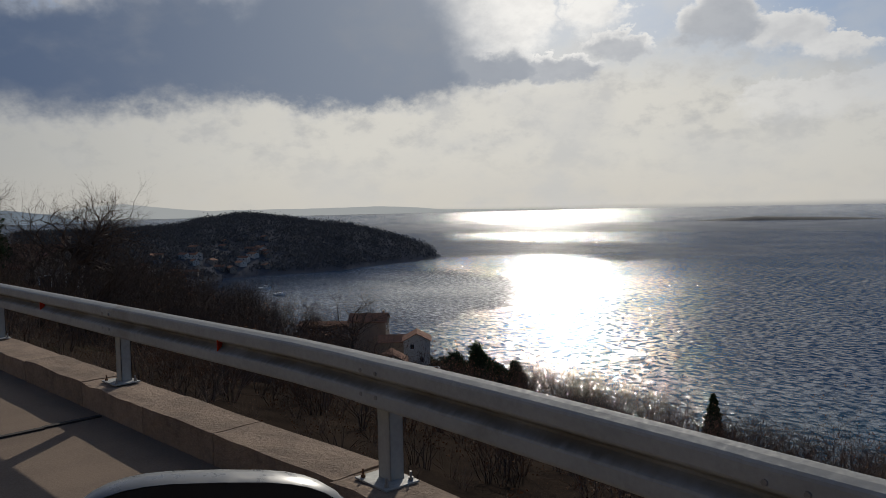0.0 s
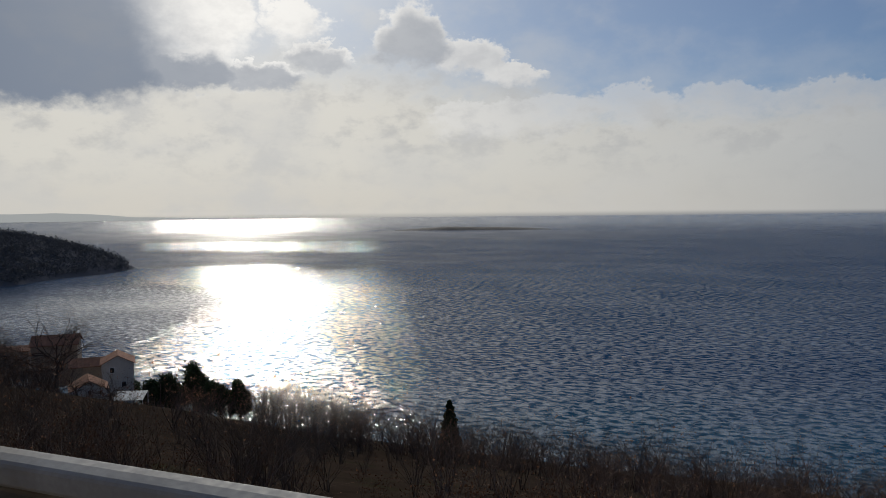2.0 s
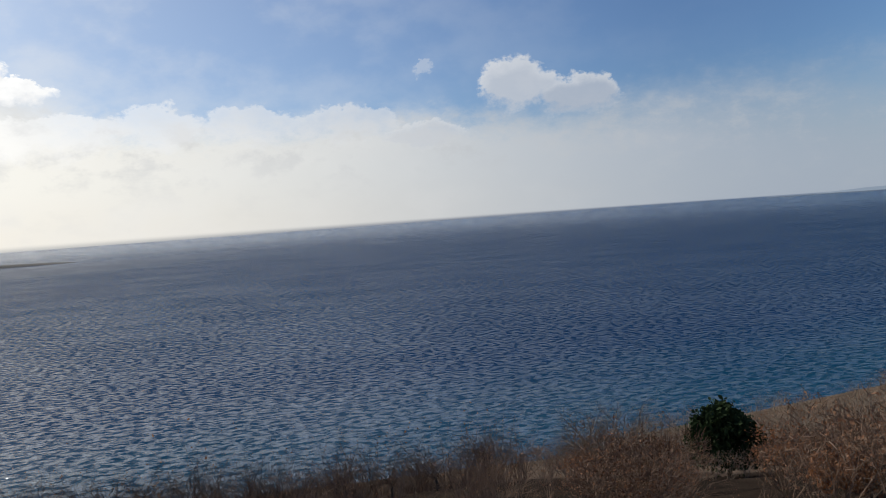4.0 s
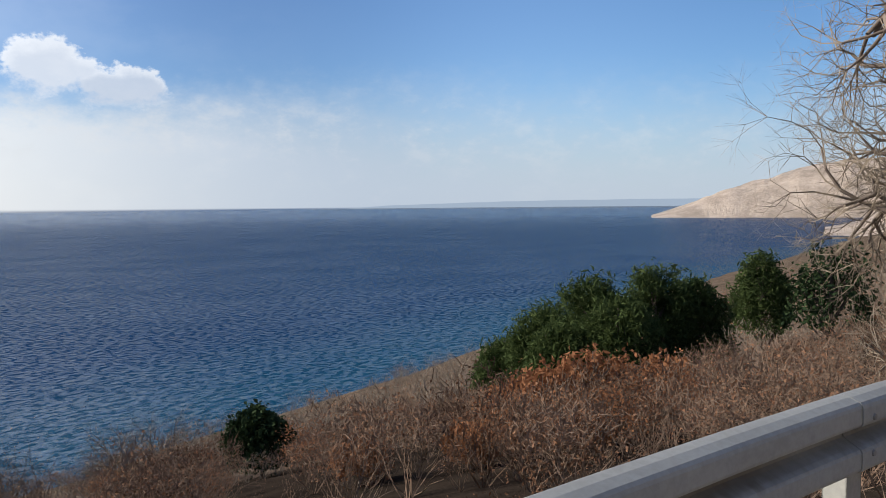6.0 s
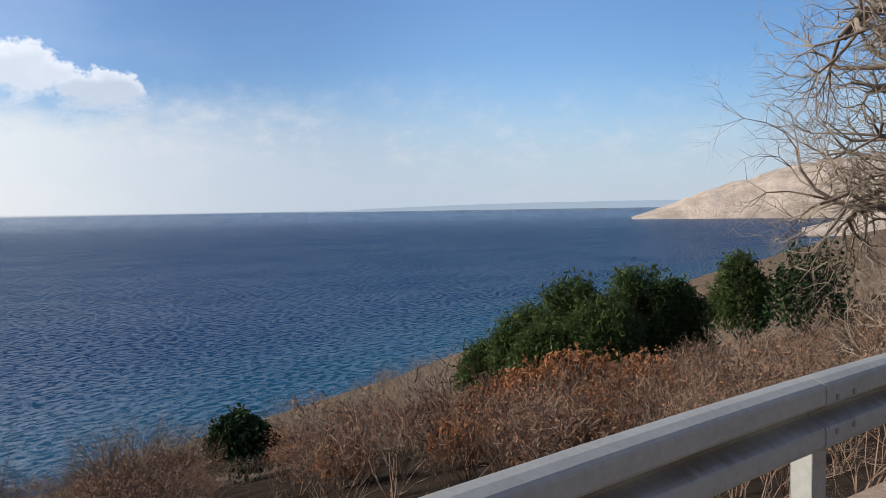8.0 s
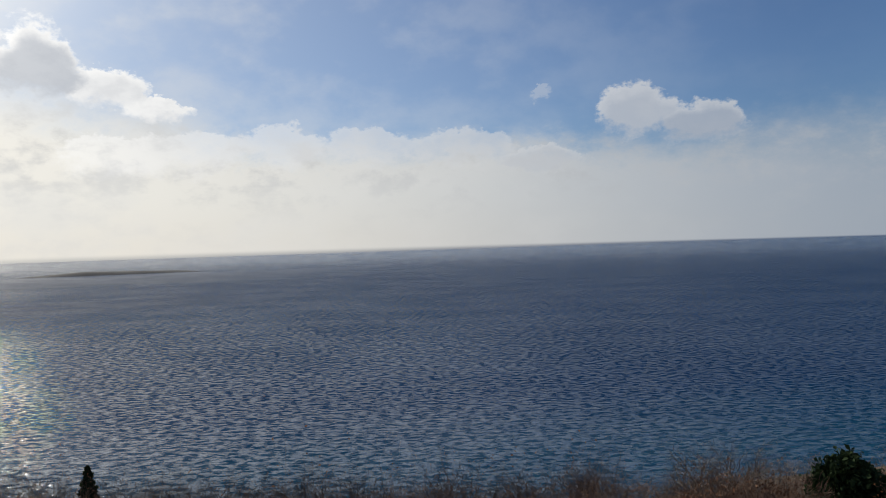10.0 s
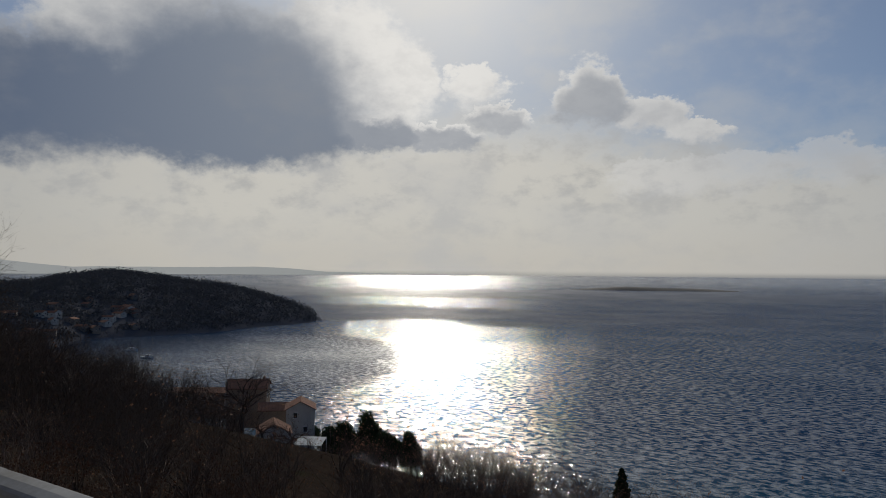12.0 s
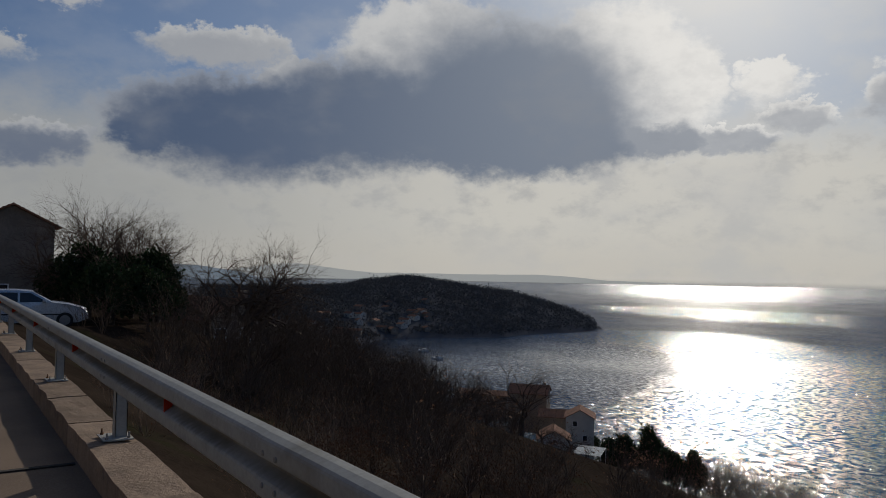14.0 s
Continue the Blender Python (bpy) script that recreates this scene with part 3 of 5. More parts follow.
def ridge(name, pts, dist, depth, material, label, rough=1.0, base=SEA_Z):
    """A long range of hills: (azimuth, height of the skyline in degrees) along it, at a distance."""
    az = np.linspace(pts[0][0], pts[-1][0], 160)
    top = np.interp(az, [p[0] for p in pts], [p[1] for p in pts])
    t = np.linspace(0, 1, 9)
    A, Tt = np.meshgrid(np.radians(az), t)
    H = np.maximum(dist * np.tan(np.radians(top)) + 1.5 - base, 0)
    prof = np.sin(np.pi * Tt) ** 0.8
    R = dist + (Tt - 0.5) * depth
    x, y = R * np.sin(A), R * np.cos(A)
    Z = base - 1.5 + (H[None] + 1.5) * prof * (1 + 0.05 * rough * fbm(x, y, dist * 0.03) + 0.03 * rough * fbm(x, y, dist * 0.008, seed=3))
    n = len(az)
    i = (np.arange(8)[:, None] * n + np.arange(n - 1)[None]).ravel()
    return tagged(raw(name, np.stack([x, y, Z], -1).reshape(-1, 3), np.stack([i, i + 1, i + n + 1, i + n], -1), material, smooth=True), label, "hills", kind="structure")


build_land()
build_road()
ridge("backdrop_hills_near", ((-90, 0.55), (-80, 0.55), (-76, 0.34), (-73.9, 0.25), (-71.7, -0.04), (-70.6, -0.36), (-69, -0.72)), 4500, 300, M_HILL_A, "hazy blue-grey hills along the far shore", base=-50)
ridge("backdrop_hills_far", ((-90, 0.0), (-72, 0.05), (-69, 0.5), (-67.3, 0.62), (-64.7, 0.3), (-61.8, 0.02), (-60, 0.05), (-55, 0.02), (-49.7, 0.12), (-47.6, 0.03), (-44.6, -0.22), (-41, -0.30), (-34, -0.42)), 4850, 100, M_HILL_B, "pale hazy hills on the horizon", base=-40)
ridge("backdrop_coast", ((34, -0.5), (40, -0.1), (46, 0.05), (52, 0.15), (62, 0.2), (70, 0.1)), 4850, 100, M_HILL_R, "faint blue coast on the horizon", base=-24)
ridge("island", ((-26.8, -1.42), (-25.5, -1.34), (-24.5, -1.27), (-22.5, -1.15), (-20, -1.20), (-17.7, -1.24), (-15.9, -1.31), (-14.4, -1.42)), 2600, 120, M_ISLE, "low dark island far out on the sea")
ridge("bare_cape", ((59.2, -1.02), (60.4, -0.6), (62, -0.05), (64, 0.7), (66.3, 1.4), (69.5, 2.1), (72, 2.6), (75, 2.7), (80, 3.4), (90, 5.0)), 3500, 900, M_CAPE, "bare pale limestone cape across the water", 1.6)
ridge("bare_spur", ((70.5, -1.9), (72.5, -1.4), (75.5, -0.5), (78.5, 0.6), (82, 1.5), (92, 3.0)), 1750, 500, M_CAPE, "bare rocky spur sloping to the sea", 1.6)


# ---- crash barrier and kerb ----
RAIL_TOP, RAIL_H = 0.765, 0.312
CREST = ((0.004, 0.0), (-0.030, 0.006), (-0.066, 0.019), (-0.076, 0.029), (-0.080, 0.041), (-0.081, 0.070), (-0.080, 0.099), (-0.074, 0.111), (-0.058, 0.121), (-0.022, 0.138), (-0.008, 0.147))
PROFILE = CREST + ((-0.004, 0.156),) + tuple((a, RAIL_H - b) for a, b in CREST[::-1])


def rail_frame(x):
    y = float(rail_y(x))
    s = float(rail_y(x + 0.05) - rail_y(x - 0.05)) / 0.1
    return Vector((x, y, 0.0)), Vector((1, s, 0)).normalized(), Vector((-s, 1, 0)).normalized()


def beam(x0, x1, parent):
    """One length of W-section steel beam, lapped over the next."""
    n = max(2, int((x1 - x0) / 0.5))
    xs = np.linspace(x0 - 0.16, x1 + 0.16, n + 1)
    vs, fs = [], []
    for k, x in enumerate(xs):
        o, u, w = rail_frame(float(x))
        lap = -0.006 if k == 0 else 0.0
        for t in (0.0, 0.004):
            for dy, dz in PROFILE:
                vs.append(o + w * (dy + t + lap) + Vector((0, 0, RAIL_TOP - RAIL_H + dz)))
    m = len(PROFILE)
    for k in range(n):
        a, b = k * 2 * m, (k + 1) * 2 * m
        for j in range(m - 1):
            fs += [(a + j, b + j, b + j + 1, a + j + 1), (a + m + j, a + m + j + 1, b + m + j + 1, b + m + j)]
        fs += [(a, a + m, b + m, b), (a + m - 1, b + m - 1, b + 2 * m - 1, a + 2 * m - 1)]
    for a in (0, n * 2 * m):
        for j in range(m - 1):
            fs.append((a + j, a + j + 1, a + m + j + 1, a + m + j))
    return raw("beam", vs, fs, M_BEAM, parent)


def post(x, parent):
    o, u, w = rail_frame(x)
    turn = math.degrees(math.atan2(u.y, u.x))
    bm = bmesh.new()
    for a in ((-0.06, 0.06, 0.0, 0.006), (-0.06, -0.054, 0.0, 0.10), (0.054, 0.06, 0.0, 0.10), (-0.06, -0.03, 0.094, 0.10), (0.03, 0.06, 0.094, 0.10)):
        box(bm, *a, 0.008, 0.64)
    p = part("post", bm, M_ZINC, parent)
    p.matrix_basis = pose(o.x, o.y + 0.02, 0, 0, 0, turn)
    pl = part("base_plate", boxed(-0.16, 0.16, -0.11, 0.14, 0.0, 0.012, bevel=0.002), M_ZINC, parent)
    pl.matrix_basis = p.matrix_basis
    for bx, by in ((-0.12, -0.075), (0.12, -0.075), (-0.12, 0.105), (0.12, 0.105)):
        bm = bmesh.new()
        tube(bm, (bx, by, 0.01), (bx, by, 0.03), 0.016, 0.016, 6)
        tube(bm, (bx, by, 0.03), (bx, by, 0.065), 0.008, 0.008, 8)
        b = part("anchor_bolt", bm, M_BOLT_RUST if bx < 0 else M_BOLT, parent)
        b.matrix_basis = p.matrix_basis
    for bx in (-0.075, 0.075):
        for bz in (RAIL_TOP - 0.085, RAIL_TOP - RAIL_H + 0.085):
            bm = bmesh.new()
            tube(bm, (bx, -0.076, bz), (bx, -0.092, bz), 0.017, 0.012, 10)
            b = part("splice_bolt", bm, M_BOLT, parent)
            b.matrix_basis = pose(o.x, o.y, 0, 0, 0, turn)


def reflector(x, parent):
    o, u, w = rail_frame(x)
    bm = bmesh.new()
    vs = [bm.verts.new(c) for c in ((0, -0.01, -0.05), (0.055, -0.075, -0.042), (0.055, -0.075, 0.042), (0, -0.01, 0.05),
                                    (0.02, -0.01, -0.05), (0.062, -0.075, -0.042), (0.062, -0.075, 0.042), (0.02, -0.01, 0.05))]
    for q in ((0, 1, 2, 3), (7, 6, 5, 4), (0, 4, 5, 1), (3, 2, 6, 7), (1, 5, 6, 2), (0, 3, 7, 4)):
        bm.faces.new([vs[i] for i in q])
    p = part("reflector", bm, M_RED, parent, "red plastic reflector")
    p.matrix_basis = pose(o.x, o.y, RAIL_TOP - RAIL_H / 2, 0, 0, math.degrees(math.atan2(u.y, u.x)))


POSTS = [0.795 - 4.0 * k for k in range(7, -1, -1)] + [3.3, 7.3, 11.3, 15.3, 19.3, 23.3]


def build_barrier():
    rail = tagged(holder("crash_barrier", 0, 0, 0), "galvanised steel W-beam crash barrier bolted to the kerb", "crash barrier")
    for a, b in zip(POSTS, POSTS[1:]):
        beam(a, b, rail)
        if b - a > 3:
            reflector(a + 0.5 * (b - a) + 0.05, rail)
    for x in POSTS:
        post(x, rail)


def build_kerb():
    rng = random.Random(5)
    k = tagged(new("kerb"), "weathered stone kerb slabs along the road edge", "kerb", kind="structure")
    x = -40.0
    while x < 26:
        L = rng.uniform(1.15, 1.75) if x < -1 or x > 1 else 1.5
        o, u, w = rail_frame(x + L / 2)
        bm = boxed(-L / 2 + 0.008, L / 2 - 0.008, -0.22, 0.19, -0.42, 0.0)
        bmesh.ops.subdivide_edges(bm, edges=bm.edges[:], cuts=5, use_grid_fill=True)
        for v in bm.verts:
            p = v.co + o
            edge = 0.018 if v.co.y < -0.15 and v.co.z > -0.1 else 0.008
            v.co += Vector((0, 1, 1)) * (noise.noise(p * 3.1) * edge + noise.noise(p * 9.0) * 0.005) + Vector((0, 0, 1)) * noise.noise(p * 0.9) * 0.008
        ob = part("kerb_stone", bm, M_KERB, k)
        ob.matrix_basis = pose(o.x, o.y, rng.uniform(-0.016, -0.004), 0, rng.uniform(-0.25, 0.25), math.degrees(math.atan2(u.y, u.x)))
        x += L


build_barrier()
build_kerb()
for x0, lean in ((-3.0, 0.03), (-7.4, -0.02), (1.6, 0.02), (6.2, 0.0)):
    bm = bmesh.new()
    for k in range(16):
        y0 = -0.25 - k * 0.5
        wob = 0.012 * math.sin(k * 2.1 + x0)
        box(bm, x0 + lean * k + wob - 0.028, x0 + lean * k + wob + 0.028, y0 - 0.5, y0, -0.29, -0.232 - 0.003 * k * 0.4)
    tagged(part("road_joint", bm, M_TAR), "dark sealed joint across the road", "road joint", kind="structure")


# ---- plants ----
def sticks(rng, start, way, length, radius, depth, out, spread=0.55, kids=(3, 4), droop=0.0, tips=None, bend=0.18, shrink=(0.55, 0.8)):
    """Branches, their twigs and so on, as (a, b, ra, rb) pieces."""
    segs = (1, 2, 3, 4, 6)[depth]
    p, d = np.array(start, float), np.array(way, float)
    d /= np.linalg.norm(d)
    nodes = []
    for k in range(segs):
        q = p + d * length / segs
        r0, r1 = radius * (1 - 0.55 * k / segs), radius * (1 - 0.55 * (k + 1) / segs)
        out.append((p, q, r0, r1))
        nodes.append((q, d.copy(), r1))
        p = q
        d = d + rng.normal(0, bend, 3) + np.array((0, 0, -droop))
        d /= np.linalg.norm(d)
    if depth == 0:
        if tips is not None:
            tips.append(p)
        return
    for _ in range(rng.integers(kids[0], kids[1] + 1)):
        q, dq, r = nodes[rng.integers(0, segs)] if rng.random() < 0.6 else nodes[-1]
        side = rng.normal(0, 1, 3)
        side -= dq * side.dot(dq)
        side /= np.linalg.norm(side) + 1e-6
        a = rng.uniform(0.6, 1.4) * spread
        sticks(rng, q, dq * math.cos(a) + side * math.sin(a), length * rng.uniform(*shrink), r * 0.72, depth - 1, out, spread, kids, droop, tips, bend, shrink)


def stick_mesh(out, n=3):
    """Prisms for a list of branch pieces."""
    A, B = np.array([o[0] for o in out]), np.array([o[1] for o in out])
    ra, rb = np.array([o[2] for o in out]), np.array([o[3] for o in out])
    d = B - A
    d /= np.linalg.norm(d, axis=1, keepdims=True) + 1e-9
    h = np.where(np.abs(d[:, 2:3]) < 0.9, np.array([[0, 0, 1.0]]), np.array([[1.0, 0, 0]]))
    u = np.cross(d, h)
    u /= np.linalg.norm(u, axis=1, keepdims=True)
    v = np.cross(d, u)
    V, F = [], []
    ang = np.arange(n) * 2 * np.pi / n
    ring = u[:, None] * np.cos(ang)[None, :, None] + v[:, None] * np.sin(ang)[None, :, None]
    V = np.concatenate([A[:, None] + ring * ra[:, None, None], B[:, None] + ring * rb[:, None, None]], 1)
    base = np.arange(len(out))[:, None] * 2 * n
    j = np.arange(n)
    k = (j + 1) % n
    F = np.stack([base + j, base + k, base + n + k, base + n + j], -1)
    return V.reshape(-1, 3), F.reshape(-1, 4)


def leaf_mesh(rng, pts, size, spread, per=1, slim=0.55):
    """Small folded leaves or needle tufts round points."""
    c = np.repeat(np.asarray(pts, float), per, 0)
    c = c + rng.normal(0, spread, c.shape)
    a = rng.normal(0, 1, c.shape)
    a /= np.linalg.norm(a, axis=1, keepdims=True)
    b = np.cross(a, rng.normal(0, 1, c.shape))
    b /= np.linalg.norm(b, axis=1, keepdims=True)
    s = size * rng.uniform(0.6, 1.4, (len(c), 1))
    V = np.stack([c - a * s, c + b * s * slim, c + a * s, c - b * s * slim], 1)
    V[:, 1] += np.cross(a, b) * s * 0.3
    return V.reshape(-1, 3), np.arange(len(c) * 4).reshape(-1, 4)


def join(meshes):
    vs, fs, n = [], [], 0
    for v, f in meshes:
        vs.append(v)
        fs.append(f + n)
        n += len(v)
    return np.concatenate(vs), np.concatenate(fs)


def shrub(seed, height, stems, depth, kids, radius, leaves=0, leaf=0.05):
    """A bare many-stemmed bush: twig mesh and dry-leaf mesh."""
    rng = np.random.default_rng(seed)
    out, tips = [], []
    for k in range(stems):
        a = rng.uniform(0, 2 * math.pi)
        lean = rng.uniform(0.1, 0.75)
        w = (math.cos(a) * lean, math.sin(a) * lean, 1.0)
        sticks(rng, (math.cos(a) * 0.2 * rng.random(), math.sin(a) * 0.2 * rng.random(), -0.1), w, height * rng.uniform(0.4, 0.62), radius, depth, out, 0.6, kids, 0.0, tips)
    tw = stick_mesh(out)
    lf = leaf_mesh(rng, np.array(tips)[rng.integers(0, len(tips), leaves)], leaf, 0.12) if leaves else None
    return tw, lf


def clump_centres(rng, n, shape):
    """Points over and inside a rounded, uneven crown."""
    v = rng.normal(0, 1, (n, 3))
    v /= np.linalg.norm(v, axis=1, keepdims=True)
    v[:, 2] = np.abs(v[:, 2]) * 1.2 - 0.25
    r = rng.uniform(0.55, 1.0, (n, 1)) ** 0.5
    lump = 1 + 0.25 * np.sin(3.1 * v[:, :1] + 2 * v[:, 1:2]) * np.cos(2.7 * v[:, 2:3] + 1.3)
    return v * r * lump * np.array(shape)


def dome(seed, height, shoots, leaves, leaf=0.035):
    """A rounded leafless bush: a few stems, and very many fine shoots fanning out to one uneven arched outline."""
    rng = np.random.default_rng(seed)
    out = []
    for k in range(7):
        a, lean = 2.4 * k + rng.uniform(-0.4, 0.4), 0.9 * math.sqrt((k + 0.5) / 7)
        sticks(rng, (0, 0, -0.15), (math.cos(a) * lean, math.sin(a) * lean, 1.0), height * 0.5, 0.022, 2, out, 0.5, (2, 3), -0.05, None, 0.2, (0.6, 0.8))
    tw = stick_mesh(out)
    c = clump_centres(rng, shoots, (0.55 * height, 0.55 * height, 0.5 * height)) + np.array((0, 0, 0.48 * height))
    knots = c[rng.integers(0, shoots, 26)]
    c += (knots[rng.integers(0, 26, shoots)] - c) * rng.uniform(0.0, 0.55, (shoots, 1))
    c[:, 2] = np.maximum(c[:, 2], 0.08 * height)
    d = c * np.array((1.0, 1.0, 0.8)) / height + rng.normal(0, 0.6, c.shape) + np.array((0, 0, 0.25))
    d /= np.linalg.norm(d, axis=1, keepdims=True)
    ln = rng.uniform(0.14, 0.36, (shoots, 1))
    kink = c + d * ln * 0.5 + rng.normal(0, 0.05, c.shape)
    fine = stick_mesh([(a, b, 0.011, 0.009) for a, b in zip(c, kink)] + [(a, b, 0.009, 0.004) for a, b in zip(kink, c + d * ln)], 3)
    return join([tw, fine]), leaf_mesh(rng, c[rng.integers(0, shoots, leaves)], leaf, 0.1)


def scatter(name, spots, kinds, material, leaf_material, label, seed):
    """Many bushes as one mesh: nobody could count them."""
    rng = np.random.default_rng(seed)
    tv, tf, lv, lf, nt, nl = [], [], [], [], 0, 0
    for x, y, s in spots:
        tw, le = kinds[rng.integers(0, len(kinds))]
        a = rng.uniform(0, 2 * math.pi)
        R = np.array([[math.cos(a), -math.sin(a), 0], [math.sin(a), math.cos(a), 0], [0, 0, rng.uniform(0.85, 1.15)]]) * s
        o = np.array([x, y, float(land_z(x, y))])
        tv.append(tw[0] @ R.T + o)
        tf.append(tw[1] + nt)
        nt += len(tw[0])
        if le is not None:
            lv.append(le[0] @ R.T + o)
            lf.append(le[1] + nl)
            nl += len(le[0])
    V, F, ix = np.concatenate(tv), np.concatenate(tf), np.zeros(sum(len(f) for f in tf), int)
    if lv:
        V = np.concatenate([V, *lv])
        F = np.concatenate([F, np.concatenate(lf) + nt])
        ix = np.concatenate([ix, np.ones(sum(len(f) for f in lf), int)])
    return tagged(raw(name, V, F, (material, leaf_material), index=ix), label, "thicket", kind="stuff")


CLEAR = []      # (x, y, radius) kept free of scrub: houses, the yard and the camera's sight lines to them


def spots(rng, n, x0, x1, d0, d1, s0, s1):
    out = []
    while len(out) < n:
        x, d = rng.uniform(x0, x1), rng.uniform(d0, d1)
        y = float(rail_y(x)) + d
        if all((x - a) ** 2 + (y - b) ** 2 > r * r for a, b, r in CLEAR):
            # scrub is shrunk along the camera's sight line to the houses
            low = 0.35 if -50.5 < math.degrees(math.atan2(x, y + 1.3)) < -43.0 and math.hypot(x, y) > 42 else 1.0
            out.append((x, y, rng.uniform(s0, s1) * low))
    return out


CLEAR += [(-52, 14.5, 4.5), (-45, 12.3, 4.0), (-38, 10.2, 3.5), (-32, 8.4, 3.0), (-58, 17, 5), (-35, 2, 4.5), (-55, 3, 6), (-62, 16, 5), (-114, 107, 8), (-106, 95, 5), (-140, 116, 8), (-124, 112, 7), (-97, 95, 7), (-103, 104, 6), (-92, 87, 6), (-88, 82, 6), (-99, 88, 6)]
rng = np.random.default_rng(11)
FINE = [shrub(20 + k, 2.6, 8, 3, (2, 3), 0.018, 90, 0.022) for k in range(4)]
MEDIUM = [shrub(40 + k, 3.0, 7, 2, (3, 4), 0.024, 50, 0.028) for k in range(5)]
COARSE = [shrub(60 + k, 3.4, 5, 2, (3, 3), 0.045, 40, 0.07) for k in range(5)]
LEAFY = [shrub(80 + k, 2.6, 6, 2, (3, 3), 0.022, 520, 0.042) for k in range(3)]
ROUND = [dome(90 + k, 2.5, 230, 240, 0.04) for k in range(5)]
ROUND_FAR = [dome(101 + k, 2.5, 110, 70, 0.05) for k in range(4)]
ROUND_DRY = [dome(96 + k, 2.4, 220, 650, 0.045) for k in range(3)]
scatter("thicket", spots(rng, 60, -24, 10, 3.5, 14, 0.4, 0.7) + spots(rng, 20, 10, 40, 3.0, 10, 0.4, 0.8) + spots(rng, 50, -16, 9, 0.8, 3.6, 0.16, 0.27) + spots(rng, 26, 3, 14, 0.8, 4.0, 0.25, 0.45), FINE, M_TWIG, M_DRY, "dense brown leafless thicket on the slope below the road", 1)
scatter("thicket", spots(rng, 70, -10, 10, 13, 52, 0.5, 0.78), MEDIUM, M_TWIG, M_DRY, "brown leafless thicket on the slope", 2)
scatter("thicket", spots(rng, 50, -12, 5, 1.0, 8.0, 0.25, 0.42), LEAFY, M_TWIG_DARK, M_DRY_DARK, "low bushes with dry leaves under the barrier, darkened for backlight", 13)
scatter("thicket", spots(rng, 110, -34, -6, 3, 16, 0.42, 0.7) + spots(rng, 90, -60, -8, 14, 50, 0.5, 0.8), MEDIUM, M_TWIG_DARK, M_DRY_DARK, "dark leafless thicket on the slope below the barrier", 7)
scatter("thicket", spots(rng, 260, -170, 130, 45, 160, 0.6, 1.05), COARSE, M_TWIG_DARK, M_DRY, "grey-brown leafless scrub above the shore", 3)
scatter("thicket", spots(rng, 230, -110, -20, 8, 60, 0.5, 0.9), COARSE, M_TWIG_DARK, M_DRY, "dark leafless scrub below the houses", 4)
scatter("thicket", spots(rng, 60, 16, 66, 42, 76, 0.9, 1.35), MEDIUM, M_TWIG_GREY, M_DRY, "grey leafless thicket on the brow above the water", 8)


def fan(n, a0, a1, d0, d1, s0, s1):
    """Spots by bearing and distance from the camera, so that the pines and the evergreen bush stay in view."""
    out = []
    while len(out) < n:
        az, d = rng.uniform(a0, a1), math.sqrt(rng.uniform(d0 * d0, d1 * d1))
        if not (46.5 < az < 63.5 and d > 31) and not (27.5 < az < 32.3 and d < 42):
            out.append((d * math.sin(radians(az)), -1.3 + d * math.cos(radians(az)), rng.uniform(s0, s1)))
    return out


scatter("thicket", fan(70, 16, 84, 13, 42, 0.5, 0.95) + fan(24, 44, 84, 8, 14, 0.35, 0.6), ROUND, M_TWIG, M_DRY, "rounded brown leafless bushes on the slope", 14)
scatter("thicket", fan(60, 16, 84, 13, 42, 0.5, 1.0), ROUND, M_TWIG_BROWN, M_DRY_DARK, "rounded dark brown leafless bushes on the slope", 17)
scatter("thicket", fan(34, 44, 64, 15, 30, 0.55, 0.85) + fan(12, 18, 40, 18, 34, 0.5, 0.8), ROUND_DRY, M_TWIG_BROWN, M_RUST, "bushes holding dry russet leaves on the slope", 15)
scatter("thicket", fan(46, 20, 82, 38, 60, 0.9, 1.45) + fan(36, 64, 82, 60, 120, 1.5, 2.4) + fan(44, 31, 46, 44, 84, 1.0, 1.5) + fan(60, 29, 46.4, 80, 140, 1.3, 2.0) + [(*(d * math.sin(radians(b)), -1.3 + d * math.cos(radians(b))), 0.5) for b, d in ((28.2, 35), (29.2, 33.5), (30.4, 34), (31.4, 35))], ROUND_FAR, M_TWIG_GREY, M_DRY, "rounded grey leafless bushes on the brow above the water", 16)
band = []
while len(band) < 170:
    az, d = rng.uniform(-77, -56.5), rng.uniform(27, 62)
    x, y = d * math.sin(radians(az)), -1.3 + d * math.cos(radians(az))
    if all((x - a) ** 2 + (y - b) ** 2 > r * r for a, b, r in CLEAR):
        band.append((x, y, rng.uniform(0.85, 1.3)))
edge = []
while len(edge) < 190:
    az, d = rng.uniform(-38, 16), rng.uniform(48, 74)
    edge.append((d * math.sin(radians(az)), -1.3 + d * math.cos(radians(az)), rng.uniform(1.1, 1.65)))
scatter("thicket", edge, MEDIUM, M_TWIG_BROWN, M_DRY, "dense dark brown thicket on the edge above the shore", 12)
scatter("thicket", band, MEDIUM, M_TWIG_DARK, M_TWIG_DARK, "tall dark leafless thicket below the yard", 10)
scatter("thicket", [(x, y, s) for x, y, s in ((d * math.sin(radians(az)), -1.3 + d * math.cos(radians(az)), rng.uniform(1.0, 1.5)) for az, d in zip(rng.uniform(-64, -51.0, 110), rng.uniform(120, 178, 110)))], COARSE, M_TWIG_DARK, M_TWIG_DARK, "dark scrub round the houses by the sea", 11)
scatter("thicket", spots(rng, 230, 40, 240, 60, 215, 1.1, 1.7), COARSE, M_TWIG_GREY, M_DRY, "grey leafless scrub down to the rocky shore", 9)
